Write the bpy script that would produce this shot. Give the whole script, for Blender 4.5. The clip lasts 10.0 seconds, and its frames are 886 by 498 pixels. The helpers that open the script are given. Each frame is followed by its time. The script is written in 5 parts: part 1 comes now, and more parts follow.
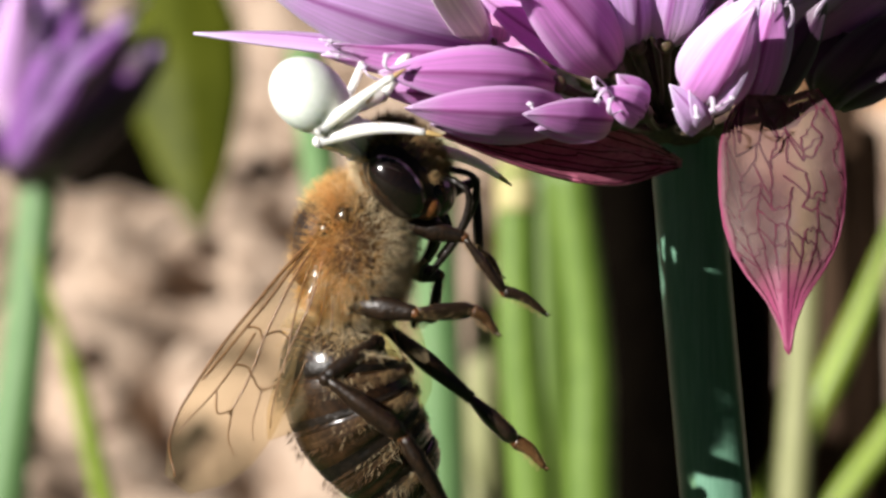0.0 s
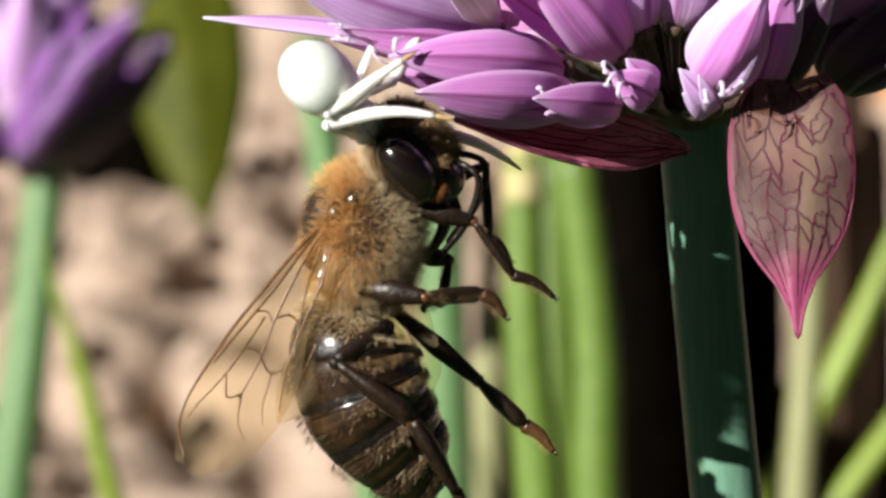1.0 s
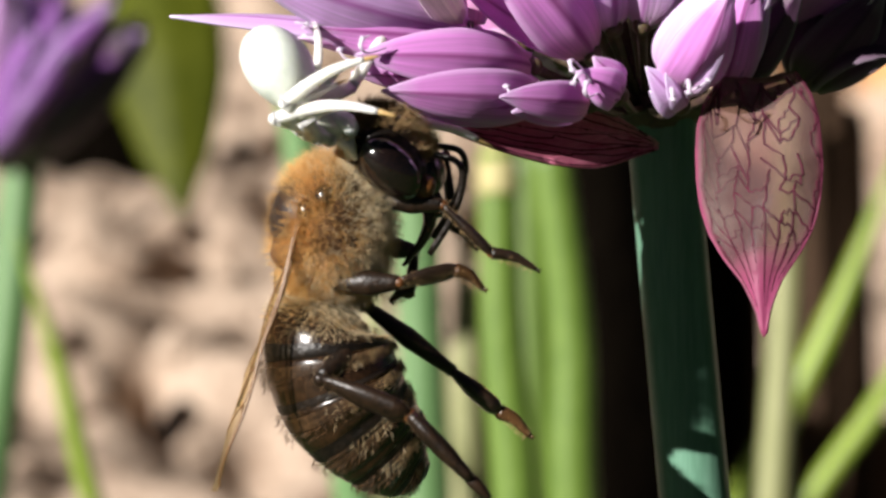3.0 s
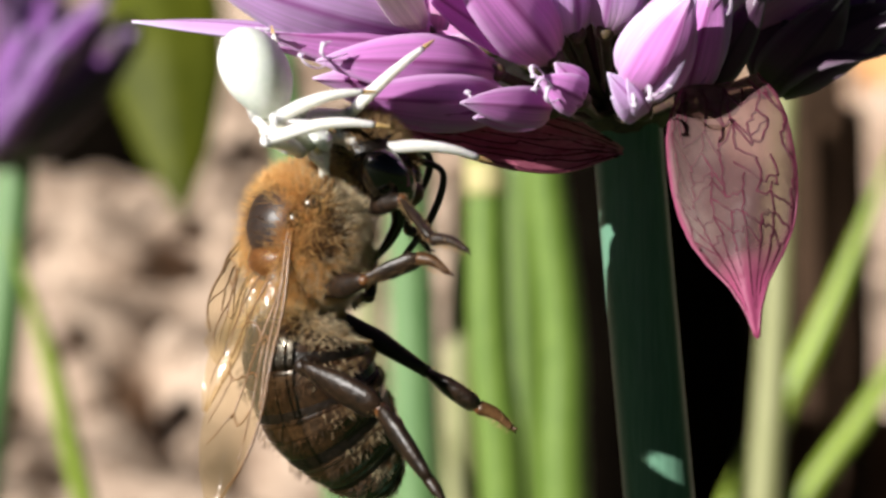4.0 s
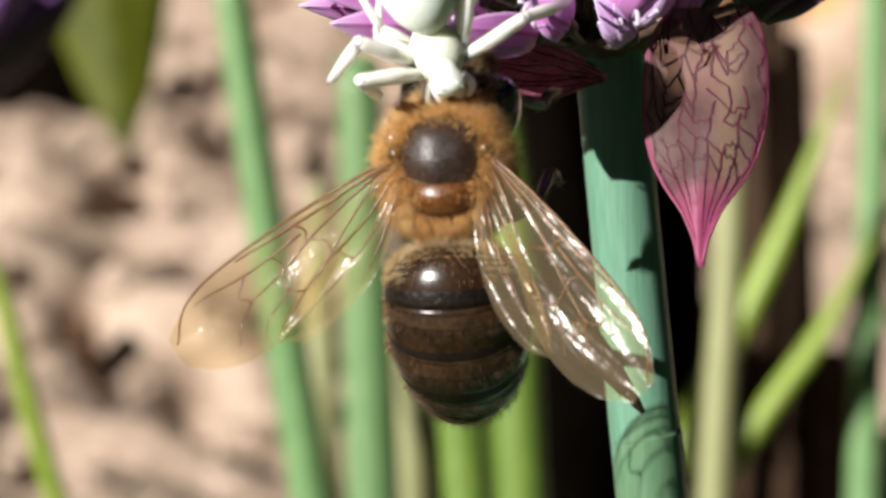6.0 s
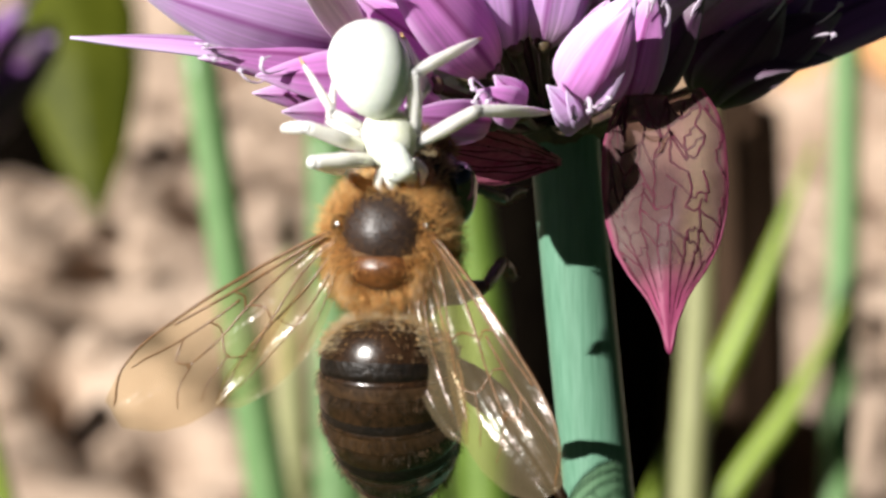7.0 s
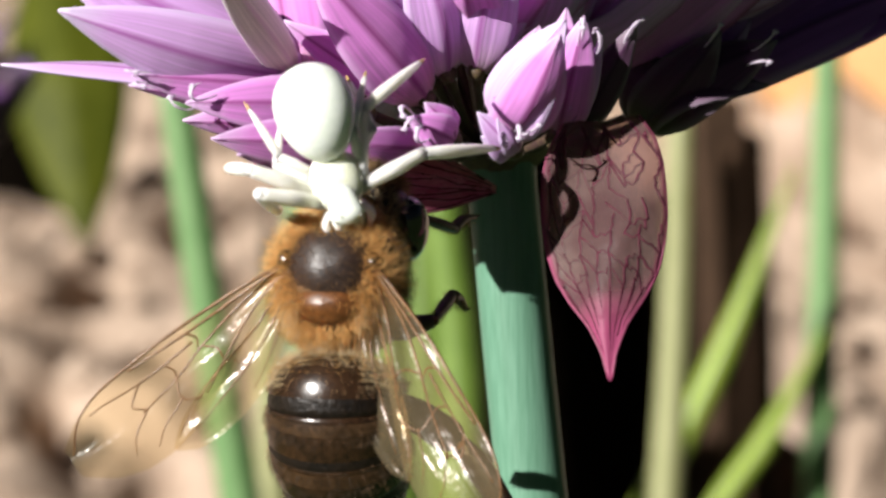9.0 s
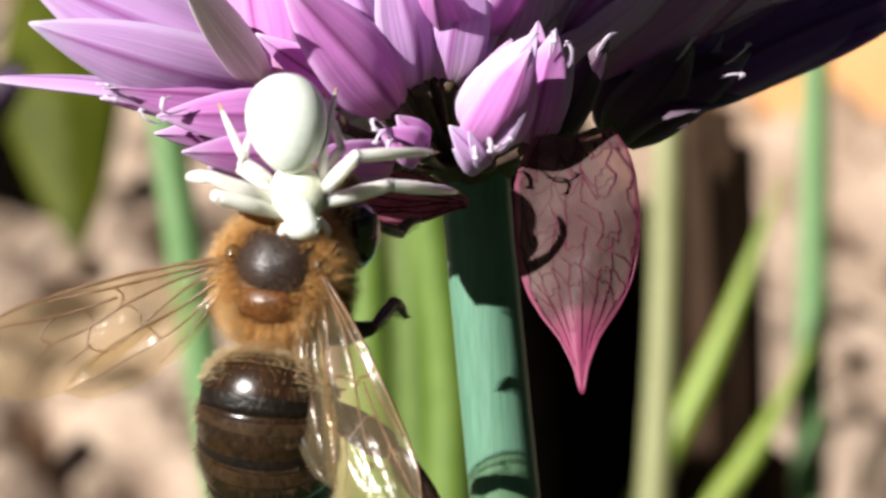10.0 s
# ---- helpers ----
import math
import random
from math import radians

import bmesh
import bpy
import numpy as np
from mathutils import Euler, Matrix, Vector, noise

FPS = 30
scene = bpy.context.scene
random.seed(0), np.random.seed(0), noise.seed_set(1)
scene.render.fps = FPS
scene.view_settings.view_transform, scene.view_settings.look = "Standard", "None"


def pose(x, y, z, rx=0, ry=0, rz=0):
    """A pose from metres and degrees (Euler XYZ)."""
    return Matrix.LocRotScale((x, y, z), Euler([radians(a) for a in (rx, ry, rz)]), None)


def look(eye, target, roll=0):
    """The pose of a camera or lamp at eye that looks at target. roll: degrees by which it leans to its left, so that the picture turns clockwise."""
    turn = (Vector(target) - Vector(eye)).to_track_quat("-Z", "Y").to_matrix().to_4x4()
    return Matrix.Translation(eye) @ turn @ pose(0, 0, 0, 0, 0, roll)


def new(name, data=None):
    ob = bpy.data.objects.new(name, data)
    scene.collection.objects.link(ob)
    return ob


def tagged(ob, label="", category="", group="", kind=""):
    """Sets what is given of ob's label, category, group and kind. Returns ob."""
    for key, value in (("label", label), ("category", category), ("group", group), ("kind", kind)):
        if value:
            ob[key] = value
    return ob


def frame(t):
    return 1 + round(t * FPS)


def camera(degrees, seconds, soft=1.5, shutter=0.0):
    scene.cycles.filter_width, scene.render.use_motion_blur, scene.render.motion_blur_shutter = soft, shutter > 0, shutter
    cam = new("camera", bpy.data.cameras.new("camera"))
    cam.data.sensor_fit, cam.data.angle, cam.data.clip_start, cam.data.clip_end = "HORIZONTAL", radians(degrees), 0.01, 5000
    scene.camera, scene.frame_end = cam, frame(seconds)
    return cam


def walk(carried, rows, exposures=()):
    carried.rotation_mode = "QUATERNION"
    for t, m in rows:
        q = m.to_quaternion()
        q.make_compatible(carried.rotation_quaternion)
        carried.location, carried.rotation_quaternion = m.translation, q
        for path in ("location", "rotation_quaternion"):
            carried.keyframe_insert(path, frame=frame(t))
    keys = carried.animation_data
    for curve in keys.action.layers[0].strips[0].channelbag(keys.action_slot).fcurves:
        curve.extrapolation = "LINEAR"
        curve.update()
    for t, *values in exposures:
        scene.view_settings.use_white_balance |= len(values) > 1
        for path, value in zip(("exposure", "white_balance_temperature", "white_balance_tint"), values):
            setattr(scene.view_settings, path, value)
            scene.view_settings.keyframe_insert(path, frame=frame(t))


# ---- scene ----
# All small things are modelled in millimetres and scaled to metres when linked.
MM = 0.001
DIST = 127.7                      # lens to the flower's stalk, mm
PITCH = 20.0                      # the camera looks down by this, degrees
LENS = 14.0
FAR = 0.787                       # 1 - near distance / soil distance
EYE = Vector((0, 0, 0.205))
# The leaning plant's own frame: x across, y away, z up along the stalk (mm from the aim)
PLANT = Matrix.Translation(EYE) @ pose(0, 0, 0, -PITCH) @ Matrix.Translation((0, DIST * MM, 0))

cam = camera(LENS, 10.0, soft=2.75, shutter=0.3)
cam.data.dof.use_dof = True
cam.data.dof.focus_distance = (DIST - 8.0) * MM
cam.data.dof.aperture_fstop = 112.0

# seconds, sway of the near flower (x, y), drift of the far soil (x, y), in fiftieths of a millimetre
SWAY = [
    (0.0, 24, 16, -5, 26), (0.5, 20, 4, 1, 19), (1.0, 40, -10, 4, 18), (1.5, 14, 18, -19, 42),
    (2.0, -29, 0, -38, 19), (2.2, -16, -2, -32, 16), (3.3, -17, -17, -35, -6), (3.5, -10, -14, -26, 2),
    (4.0, -78, -6, -32, -8), (4.5, 0, 0, 0, 0), (5.0, -32, 47, -16, 20), (5.5, -65, -57, -102, -72),
    (6.0, -106, -135, -135, -124), (6.1, -112, -118, -150, -86), (6.2, -165, -48, -172, -32), (7.3, -200, 18, -184, -4), (7.5, -222, 23, -184, -1),
    (8.0, -260, 56, -188, 14), (8.5, -274, 44, -183, 9), (9.0, -300, 62, -198, 39), (9.5, -291, 70, -211, 55),
    (10.0, -347, 84, -211, 56)]


def camera_row(t, fx, fy, bx, by):
    ax, az = -fx / 50, fy / 50
    tx, tz = (bx - fx) / 50 / FAR, (fy - by) / 50 / FAR
    eye = PLANT @ Vector((tx * MM, -DIST * MM, tz * MM))
    return t, look(eye, PLANT @ Vector((ax * MM, 0, az * MM)))


walk(cam, [camera_row(*row) for row in SWAY])

# ---- light ----
SUN_DIR = Vector((-1.0, -0.769, 0.812)).normalized()
world = bpy.data.worlds.new("sky")
scene.world = world
world.use_nodes = True
sky = world.node_tree.nodes.new("ShaderNodeTexSky")
sky.sky_type, sky.sun_disc = "NISHITA", False
sky.sun_elevation, sky.sun_rotation = math.asin(SUN_DIR.z), math.atan2(SUN_DIR.x, SUN_DIR.y)
world.node_tree.links.new(sky.outputs[0], world.node_tree.nodes["Background"].inputs[0])
world.node_tree.nodes["Background"].inputs[1].default_value = 0.0042
sun = new("sun", bpy.data.lights.new("sun", "SUN"))
sun.data.energy, sun.data.angle, sun.data.color = 5.0, radians(0.53), (1.0, 0.96, 0.91)
sun.matrix_world = look(SUN_DIR, (0, 0, 0))
scene.view_settings.exposure = 0.9

# ---- materials ----
def material(name, base, other, rough=0.5, scale=800.0, stretch=(1, 1, 1), fine=6000.0, bump=0.15, depth=0.0001,
             translucent=0.0, coat=0.0, specular=0.5, metal=0.0, vary=0.0, clear=0.0, flesh=0.0):
    """A surface whose colour drifts between two tones at two scales, with fine relief."""
    mat = bpy.data.materials.new(name)
    mat.use_nodes = True
    nt = mat.node_tree
    n, link = nt.nodes, nt.links.new
    p = n["Principled BSDF"]
    tc = n.new("ShaderNodeTexCoord")
    mp = n.new("ShaderNodeMapping")
    mp.inputs["Scale"].default_value = stretch
    link(tc.outputs["Object"], mp.inputs[0])
    big = n.new("ShaderNodeTexNoise")
    big.inputs["Scale"].default_value, big.inputs["Detail"].default_value = scale, 4
    small = n.new("ShaderNodeTexNoise")
    small.inputs["Scale"].default_value, small.inputs["Detail"].default_value = fine, 3
    link(mp.outputs[0], big.inputs[0])
    link(mp.outputs[0], small.inputs[0])
    mixf = n.new("ShaderNodeMath")
    mixf.operation = "MULTIPLY_ADD"
    mixf.inputs[1].default_value, mixf.inputs[2].default_value = 0.5, 0.0
    add = n.new("ShaderNodeMath")
    add.operation = "ADD"
    link(small.outputs[0], mixf.inputs[0])
    half = n.new("ShaderNodeMath")
    half.operation = "MULTIPLY"
    half.inputs[1].default_value = 0.5
    link(big.outputs[0], half.inputs[0])
    link(mixf.outputs[0], add.inputs[0])
    link(half.outputs[0], add.inputs[1])
    ramp = n.new("ShaderNodeValToRGB")
    ramp.color_ramp.elements[0].position, ramp.color_ramp.elements[1].position = 0.36, 0.64
    ramp.color_ramp.elements[0].color, ramp.color_ramp.elements[1].color = (*base, 1), (*other, 1)
    link(add.outputs[0], ramp.inputs[0])
    colour = ramp.outputs[0]
    if vary:
        info = n.new("ShaderNodeObjectInfo")
        hsv = n.new("ShaderNodeHueSaturation")
        rng = n.new("ShaderNodeMapRange")
        rng.inputs["To Min"].default_value, rng.inputs["To Max"].default_value = 1 - vary, 1 + vary
        link(info.outputs["Random"], rng.inputs[0])
        link(rng.outputs[0], hsv.inputs["Value"])
        link(colour, hsv.inputs["Color"])
        colour = hsv.outputs[0]
    link(colour, p.inputs["Base Color"])
    p.inputs["Roughness"].default_value = rough
    p.inputs["Metallic"].default_value = metal
    p.inputs["Specular IOR Level"].default_value = specular
    p.inputs["Coat Weight"].default_value = coat
    p.inputs["Subsurface Weight"].default_value, p.inputs["Subsurface Scale"].default_value = flesh, 0.0005
    p.inputs["Subsurface Radius"].default_value = (1.0, 1.0, 0.9)
    p.inputs["Coat Roughness"].default_value = 0.15
    if bump:
        b = n.new("ShaderNodeBump")
        b.inputs["Strength"].default_value, b.inputs["Distance"].default_value = bump, depth
        link(add.outputs[0], b.inputs["Height"])
        link(b.outputs[0], p.inputs["Normal"])
    if translucent:
        tr = n.new("ShaderNodeBsdfTranslucent")
        link(colour, tr.inputs[0])
        mx = n.new("ShaderNodeMixShader")
        mx.inputs[0].default_value = translucent
        link(p.outputs[0], mx.inputs[1])
        link(tr.outputs[0], mx.inputs[2])
        link(mx.outputs[0], n["Material Output"].inputs[0])
    if clear:
        # gauze-thin skin: part of the light goes straight through
        last = n["Material Output"].inputs[0].links[0].from_socket
        tp = n.new("ShaderNodeBsdfTransparent")
        mc = n.new("ShaderNodeMixShader")
        mc.inputs[0].default_value = clear
        link(last, mc.inputs[1])
        link(tp.outputs[0], mc.inputs[2])
        link(mc.outputs[0], n["Material Output"].inputs[0])
    return mat


def petal_material(name, body, edge, base, vein, translucent=0.35):
    """A tepal: pale foot, streaked blade, dark midrib, by its own length and width (UV)."""
    mat = bpy.data.materials.new(name)
    mat.use_nodes = True
    nt = mat.node_tree
    n, link = nt.nodes, nt.links.new
    p = n["Principled BSDF"]
    uv = n.new("ShaderNodeUVMap")
    sep = n.new("ShaderNodeSeparateXYZ")
    link(uv.outputs[0], sep.inputs[0])
    along = n.new("ShaderNodeValToRGB")
    cr = along.color_ramp
    cr.elements[0].color, cr.elements[0].position = (*base, 1), 0.02
    cr.elements[1].color, cr.elements[1].position = (*edge, 1), 1.0
    e = cr.elements.new(0.3)
    e.color = (*body, 1)
    e = cr.elements.new(0.8)
    e.color = (*body, 1)
    link(sep.outputs[1], along.inputs[0])
    mp = n.new("ShaderNodeMapping")
    mp.inputs["Scale"].default_value = (26, 1.6, 1)
    link(uv.outputs[0], mp.inputs[0])
    info = n.new("ShaderNodeObjectInfo")
    streak = n.new("ShaderNodeTexNoise")
    streak.noise_dimensions = "4D"
    streak.inputs["Scale"].default_value, streak.inputs["Detail"].default_value = 1.0, 4
    link(mp.outputs[0], streak.inputs[0])
    wmul = n.new("ShaderNodeMath")
    wmul.operation = "MULTIPLY"
    wmul.inputs[1].default_value = 40
    link(info.outputs["Random"], wmul.inputs[0])
    link(wmul.outputs[0], streak.inputs["W"])
    srng = n.new("ShaderNodeMapRange")
    srng.inputs["From Min"].default_value, srng.inputs["From Max"].default_value = 0.3, 0.7
    srng.inputs["To Min"].default_value, srng.inputs["To Max"].default_value = 0.74, 1.07
    link(streak.outputs[0], srng.inputs[0])
    hsv = n.new("ShaderNodeHueSaturation")
    link(along.outputs[0], hsv.inputs["Color"])
    link(srng.outputs[0], hsv.inputs["Value"])
    # midrib
    off = n.new("ShaderNodeMath")
    off.operation = "SUBTRACT"
    off.inputs[1].default_value = 0.5
    link(sep.outputs[0], off.inputs[0])
    ab = n.new("ShaderNodeMath")
    ab.operation = "ABSOLUTE"
    link(off.outputs[0], ab.inputs[0])
    rib = n.new("ShaderNodeMapRange")
    rib.inputs["From Min"].default_value, rib.inputs["From Max"].default_value = 0.004, 0.085
    rib.inputs["To Min"].default_value, rib.inputs["To Max"].default_value = 0.75, 0.0
    link(ab.outputs[0], rib.inputs[0])
    mx = n.new("ShaderNodeMix")
    mx.data_type = "RGBA"
    link(rib.outputs[0], mx.inputs["Factor"])
    margin = n.new("ShaderNodeMapRange")
    margin.inputs["From Min"].default_value, margin.inputs["From Max"].default_value = 0.36, 0.5
    margin.inputs["To Max"].default_value = 0.6
    link(ab.outputs[0], margin.inputs[0])
    pale = n.new("ShaderNodeMix")
    pale.data_type = "RGBA"
    link(margin.outputs[0], pale.inputs["Factor"])
    link(hsv.outputs[0], pale.inputs["A"])
    pale.inputs["B"].default_value = (*edge, 1)
    link(pale.outputs["Result"], mx.inputs["A"])
    mx.inputs["B"].default_value = (*vein, 1)
    link(mx.outputs["Result"], p.inputs["Base Color"])
    p.inputs["Roughness"].default_value = 0.42
    p.inputs["Sheen Weight"].default_value = 0.1
    p.inputs["Specular IOR Level"].default_value = 0.3
    b = n.new("ShaderNodeBump")
    b.inputs["Strength"].default_value, b.inputs["Distance"].default_value = 0.3, 0.00008
    link(streak.outputs[0], b.inputs["Height"])
    link(b.outputs[0], p.inputs["Normal"])
    tr = n.new("ShaderNodeBsdfTranslucent")
    link(mx.outputs["Result"], tr.inputs[0])
    ms = n.new("ShaderNodeMixShader")
    ms.inputs[0].default_value = translucent
    link(p.outputs[0], ms.inputs[1])
    link(tr.outputs[0], ms.inputs[2])
    link(ms.outputs[0], n["Material Output"].inputs[0])
    return mat


def membrane_material(name, tint, gloss=0.12, clear=0.8):
    """Thin clear skin: light passes through tinted, a film of gloss lies on it."""
    mat = bpy.data.materials.new(name)
    mat.use_nodes = True
    nt = mat.node_tree
    n, link = nt.nodes, nt.links.new
    p = n["Principled BSDF"]
    p.inputs["Base Color"].default_value = (0.50, 0.40, 0.25, 1)
    p.inputs["Roughness"].default_value = gloss
    p.inputs["Specular IOR Level"].default_value = 0.8
    tc = n.new("ShaderNodeTexCoord")
    # creases: long ones between the veins and short ones across
    height = None
    for size, stretch in ((1500, (0.16, 1.3, 1)), (2600, (0.8, 1.0, 1))):
        ns = n.new("ShaderNodeTexNoise")
        ns.inputs["Scale"].default_value, ns.inputs["Detail"].default_value = size, 2
        mp = n.new("ShaderNodeMapping")
        mp.inputs["Scale"].default_value = stretch
        link(tc.outputs["Object"], mp.inputs[0])
        link(mp.outputs[0], ns.inputs[0])
        if height is None:
            height = ns.outputs[0]
        else:
            add = n.new("ShaderNodeMath")
            add.operation = "MULTIPLY_ADD"
            add.inputs[1].default_value = 0.34
            link(ns.outputs[0], add.inputs[0])
            link(height, add.inputs[2])
            height = add.outputs[0]
    b = n.new("ShaderNodeBump")
    b.inputs["Strength"].default_value, b.inputs["Distance"].default_value = 0.8, 0.0001
    link(height, b.inputs["Height"])
    link(b.outputs[0], p.inputs["Normal"])
    shine = n.new("ShaderNodeBsdfGlossy")
    # a faint play of rose and blue in the gloss, as thin films have
    film_tone = n.new("ShaderNodeValToRGB")
    film_tone.color_ramp.elements[0].position, film_tone.color_ramp.elements[0].color = 0.40, (1.0, 0.72, 0.84, 1)
    film_tone.color_ramp.elements[1].position, film_tone.color_ramp.elements[1].color = 0.60, (0.80, 0.92, 1.0, 1)
    link(ns.outputs[0], film_tone.inputs[0])
    link(film_tone.outputs[0], shine.inputs["Color"])
    shine.inputs["Roughness"].default_value = gloss
    link(b.outputs[0], shine.inputs["Normal"])
    skin = n.new("ShaderNodeMixShader")
    skin.inputs[0].default_value = 0.055
    link(p.outputs[0], skin.inputs[1])
    link(shine.outputs[0], skin.inputs[2])
    tr = n.new("ShaderNodeBsdfTransparent")
    tr.inputs[0].default_value = (*tint, 1)
    ms = n.new("ShaderNodeMixShader")
    ms.inputs[0].default_value = clear
    link(skin.outputs[0], ms.inputs[1])
    link(tr.outputs[0], ms.inputs[2])
    link(ms.outputs[0], n["Material Output"].inputs[0])
    return mat


def bract_material(name, body, pale, red, clear):
    """Dry gauze-thin skin, papery and clear in the middle, crimson and dense at its rims and towards its tip (UV)."""
    mat = bpy.data.materials.new(name)
    mat.use_nodes = True
    nt = mat.node_tree
    n, link = nt.nodes, nt.links.new
    p = n["Principled BSDF"]

    def calc(op, a, b):
        m = n.new("ShaderNodeMath")
        m.operation = op
        m.use_clamp = op == "MAXIMUM"
        for k, v in enumerate((a, b)):
            if isinstance(v, (int, float)):
                m.inputs[k].default_value = v
            else:
                link(v, m.inputs[k])
        return m.outputs[0]

    def span(v, lo, hi):
        m = n.new("ShaderNodeMapRange")
        m.interpolation_type = "SMOOTHSTEP"
        m.inputs["From Min"].default_value, m.inputs["From Max"].default_value = lo, hi
        link(v, m.inputs[0])
        return m.outputs[0]

    uv = n.new("ShaderNodeUVMap")
    sep = n.new("ShaderNodeSeparateXYZ")
    link(uv.outputs[0], sep.inputs[0])
    tc = n.new("ShaderNodeTexCoord")
    blot = n.new("ShaderNodeTexNoise")
    blot.inputs["Scale"].default_value, blot.inputs["Detail"].default_value = 420, 5
    link(tc.outputs["Object"], blot.inputs[0])
    wob = calc("MULTIPLY", calc("SUBTRACT", blot.outputs[0], 0.5), 0.3)
    tip = span(calc("ADD", sep.outputs[1], wob), 0.60, 0.84)
    side = span(calc("ADD", calc("ABSOLUTE", calc("SUBTRACT", sep.outputs[0], 0.5), 0.0), calc("MULTIPLY", wob, 0.3)), 0.43, 0.52)
    dense = calc("MAXIMUM", tip, side)
    tone = n.new("ShaderNodeMix")
    tone.data_type = "RGBA"
    link(span(blot.outputs[0], 0.35, 0.65), tone.inputs["Factor"])
    tone.inputs["A"].default_value, tone.inputs["B"].default_value = (*body, 1), (*pale, 1)
    mix = n.new("ShaderNodeMix")
    mix.data_type = "RGBA"
    link(dense, mix.inputs["Factor"])
    link(tone.outputs["Result"], mix.inputs["A"])
    mix.inputs["B"].default_value = (*red, 1)
    link(mix.outputs["Result"], p.inputs["Base Color"])
    p.inputs["Roughness"].default_value = 0.5
    p.inputs["Specular IOR Level"].default_value = 0.35
    fine = n.new("ShaderNodeTexNoise")
    fine.inputs["Scale"].default_value, fine.inputs["Detail"].default_value = 1600, 4
    link(tc.outputs["Object"], fine.inputs[0])
    b = n.new("ShaderNodeBump")
    b.inputs["Strength"].default_value, b.inputs["Distance"].default_value = 0.5, 0.0002
    link(fine.outputs[0], b.inputs["Height"])
    link(b.outputs[0], p.inputs["Normal"])
    tr = n.new("ShaderNodeBsdfTranslucent")
    link(mix.outputs["Result"], tr.inputs[0])
    ms = n.new("ShaderNodeMixShader")
    ms.inputs[0].default_value = 0.5
    link(p.outputs[0], ms.inputs[1])
    link(tr.outputs[0], ms.inputs[2])
    tp = n.new("ShaderNodeBsdfTransparent")
    tp.inputs[0].default_value = (0.95, 0.82, 0.80, 1)
    mc = n.new("ShaderNodeMixShader")
    thin = n.new("ShaderNodeMapRange")
    thin.inputs["To Min"].default_value, thin.inputs["To Max"].default_value = clear, 0.06
    link(dense, thin.inputs[0])
    link(thin.outputs[0], mc.inputs[0])
    link(ms.outputs[0], mc.inputs[1])
    link(tp.outputs[0], mc.inputs[2])
    link(mc.outputs[0], n["Material Output"].inputs[0])
    return mat


TEPAL = petal_material("tepal", (0.82, 0.50, 0.92), (0.84, 0.74, 0.97), (0.90, 0.60, 0.84), (0.36, 0.06, 0.36), 0.26)
# Pale inner face, with strong sunlight put into its cream colour
TEPAL_PALE_LIT = petal_material("tepal_pale_lit", (0.93, 0.86, 0.80), (0.92, 0.82, 0.92), (0.93, 0.80, 0.74), (0.84, 0.66, 0.74), 0.25)
TEPAL_DEEP = petal_material("tepal_deep", (0.86, 0.36, 0.84), (0.88, 0.68, 0.95), (0.84, 0.50, 0.66), (0.28, 0.02, 0.20), 0.38)
# Darkened tepal copies, one violet: the flower head's shade is in their colour
TEPAL_SHADED = petal_material("tepal_shaded", (0.11, 0.045, 0.10), (0.30, 0.24, 0.30), (0.07, 0.08, 0.03), (0.04, 0.01, 0.04), 0.2)
TEPAL_VIOLET_SHADED = petal_material("tepal_violet_shaded", (0.33, 0.12, 0.44), (0.58, 0.42, 0.70), (0.20, 0.10, 0.21), (0.08, 0.02, 0.10), 0.3)
PEDICEL = material("pedicel", (0.045, 0.02, 0.026), (0.10, 0.075, 0.032), 0.5, 900)
STAMEN = material("stamen", (0.78, 0.66, 0.84), (0.88, 0.82, 0.90), 0.5, 2000, translucent=0.45)
STALK = material("stalk", (0.085, 0.19, 0.125), (0.125, 0.25, 0.175), 0.42, 500, (6, 6, 0.35), 1800, 0.2, 0.0001, specular=0.15)
LEAF = material("leaf", (0.085, 0.155, 0.020), (0.165, 0.250, 0.045), 0.42, 300, (5, 5, 0.4), 1500, 0.2, translucent=0.25, vary=0.15)
LEAF_YOUNG = material("leaf_young", (0.18, 0.27, 0.025), (0.31, 0.41, 0.055), 0.42, 300, (5, 5, 0.4), 1500, 0.2, translucent=0.25)
LEAF_BLUE = material("leaf_blue", (0.095, 0.205, 0.068), (0.18, 0.30, 0.125), 0.4, 300, (5, 5, 0.4), 1500, 0.2, translucent=0.15, vary=0.1)
LEAF_OLIVE = material("leaf_olive", (0.045, 0.058, 0.003), (0.105, 0.118, 0.010), 0.55, 120, (1, 1, 1), 900, 0.3, translucent=0.3, specular=0.15)
LEAF_TIP = material("leaf_tip", (0.42, 0.36, 0.13), (0.62, 0.55, 0.28), 0.6, 300, (5, 5, 0.4), 1500, 0.3, translucent=0.2)
LEAF_STRAW = material("leaf_straw", (0.19, 0.20, 0.075), (0.27, 0.27, 0.13), 0.5, 300, (5, 5, 0.4), 1500, 0.2)
# Filler stalks, darkened in colour to match the clump's shade
DARK_FILL = material("dry_stalk", (0.012, 0.007, 0.004), (0.04, 0.021, 0.011), 0.8, 300, (5, 5, 0.4), 1500, 0.3, specular=0.1)
BROWN_FILL = material("brown_fill", (0.028, 0.016, 0.010), (0.07, 0.040, 0.023), 0.8, 300, (5, 5, 0.4), 1500, 0.3, specular=0.1, vary=0.5)
SPATHE = bract_material("spathe", (0.20, 0.115, 0.118), (0.31, 0.215, 0.20), (0.46, 0.09, 0.21), 0.52)
SPATHE_RED = material("spathe_red", (0.48, 0.09, 0.18), (0.76, 0.30, 0.41), 0.38, 700, (5, 5, 0.5), 3000, 0.6, 0.0004, translucent=0.35)
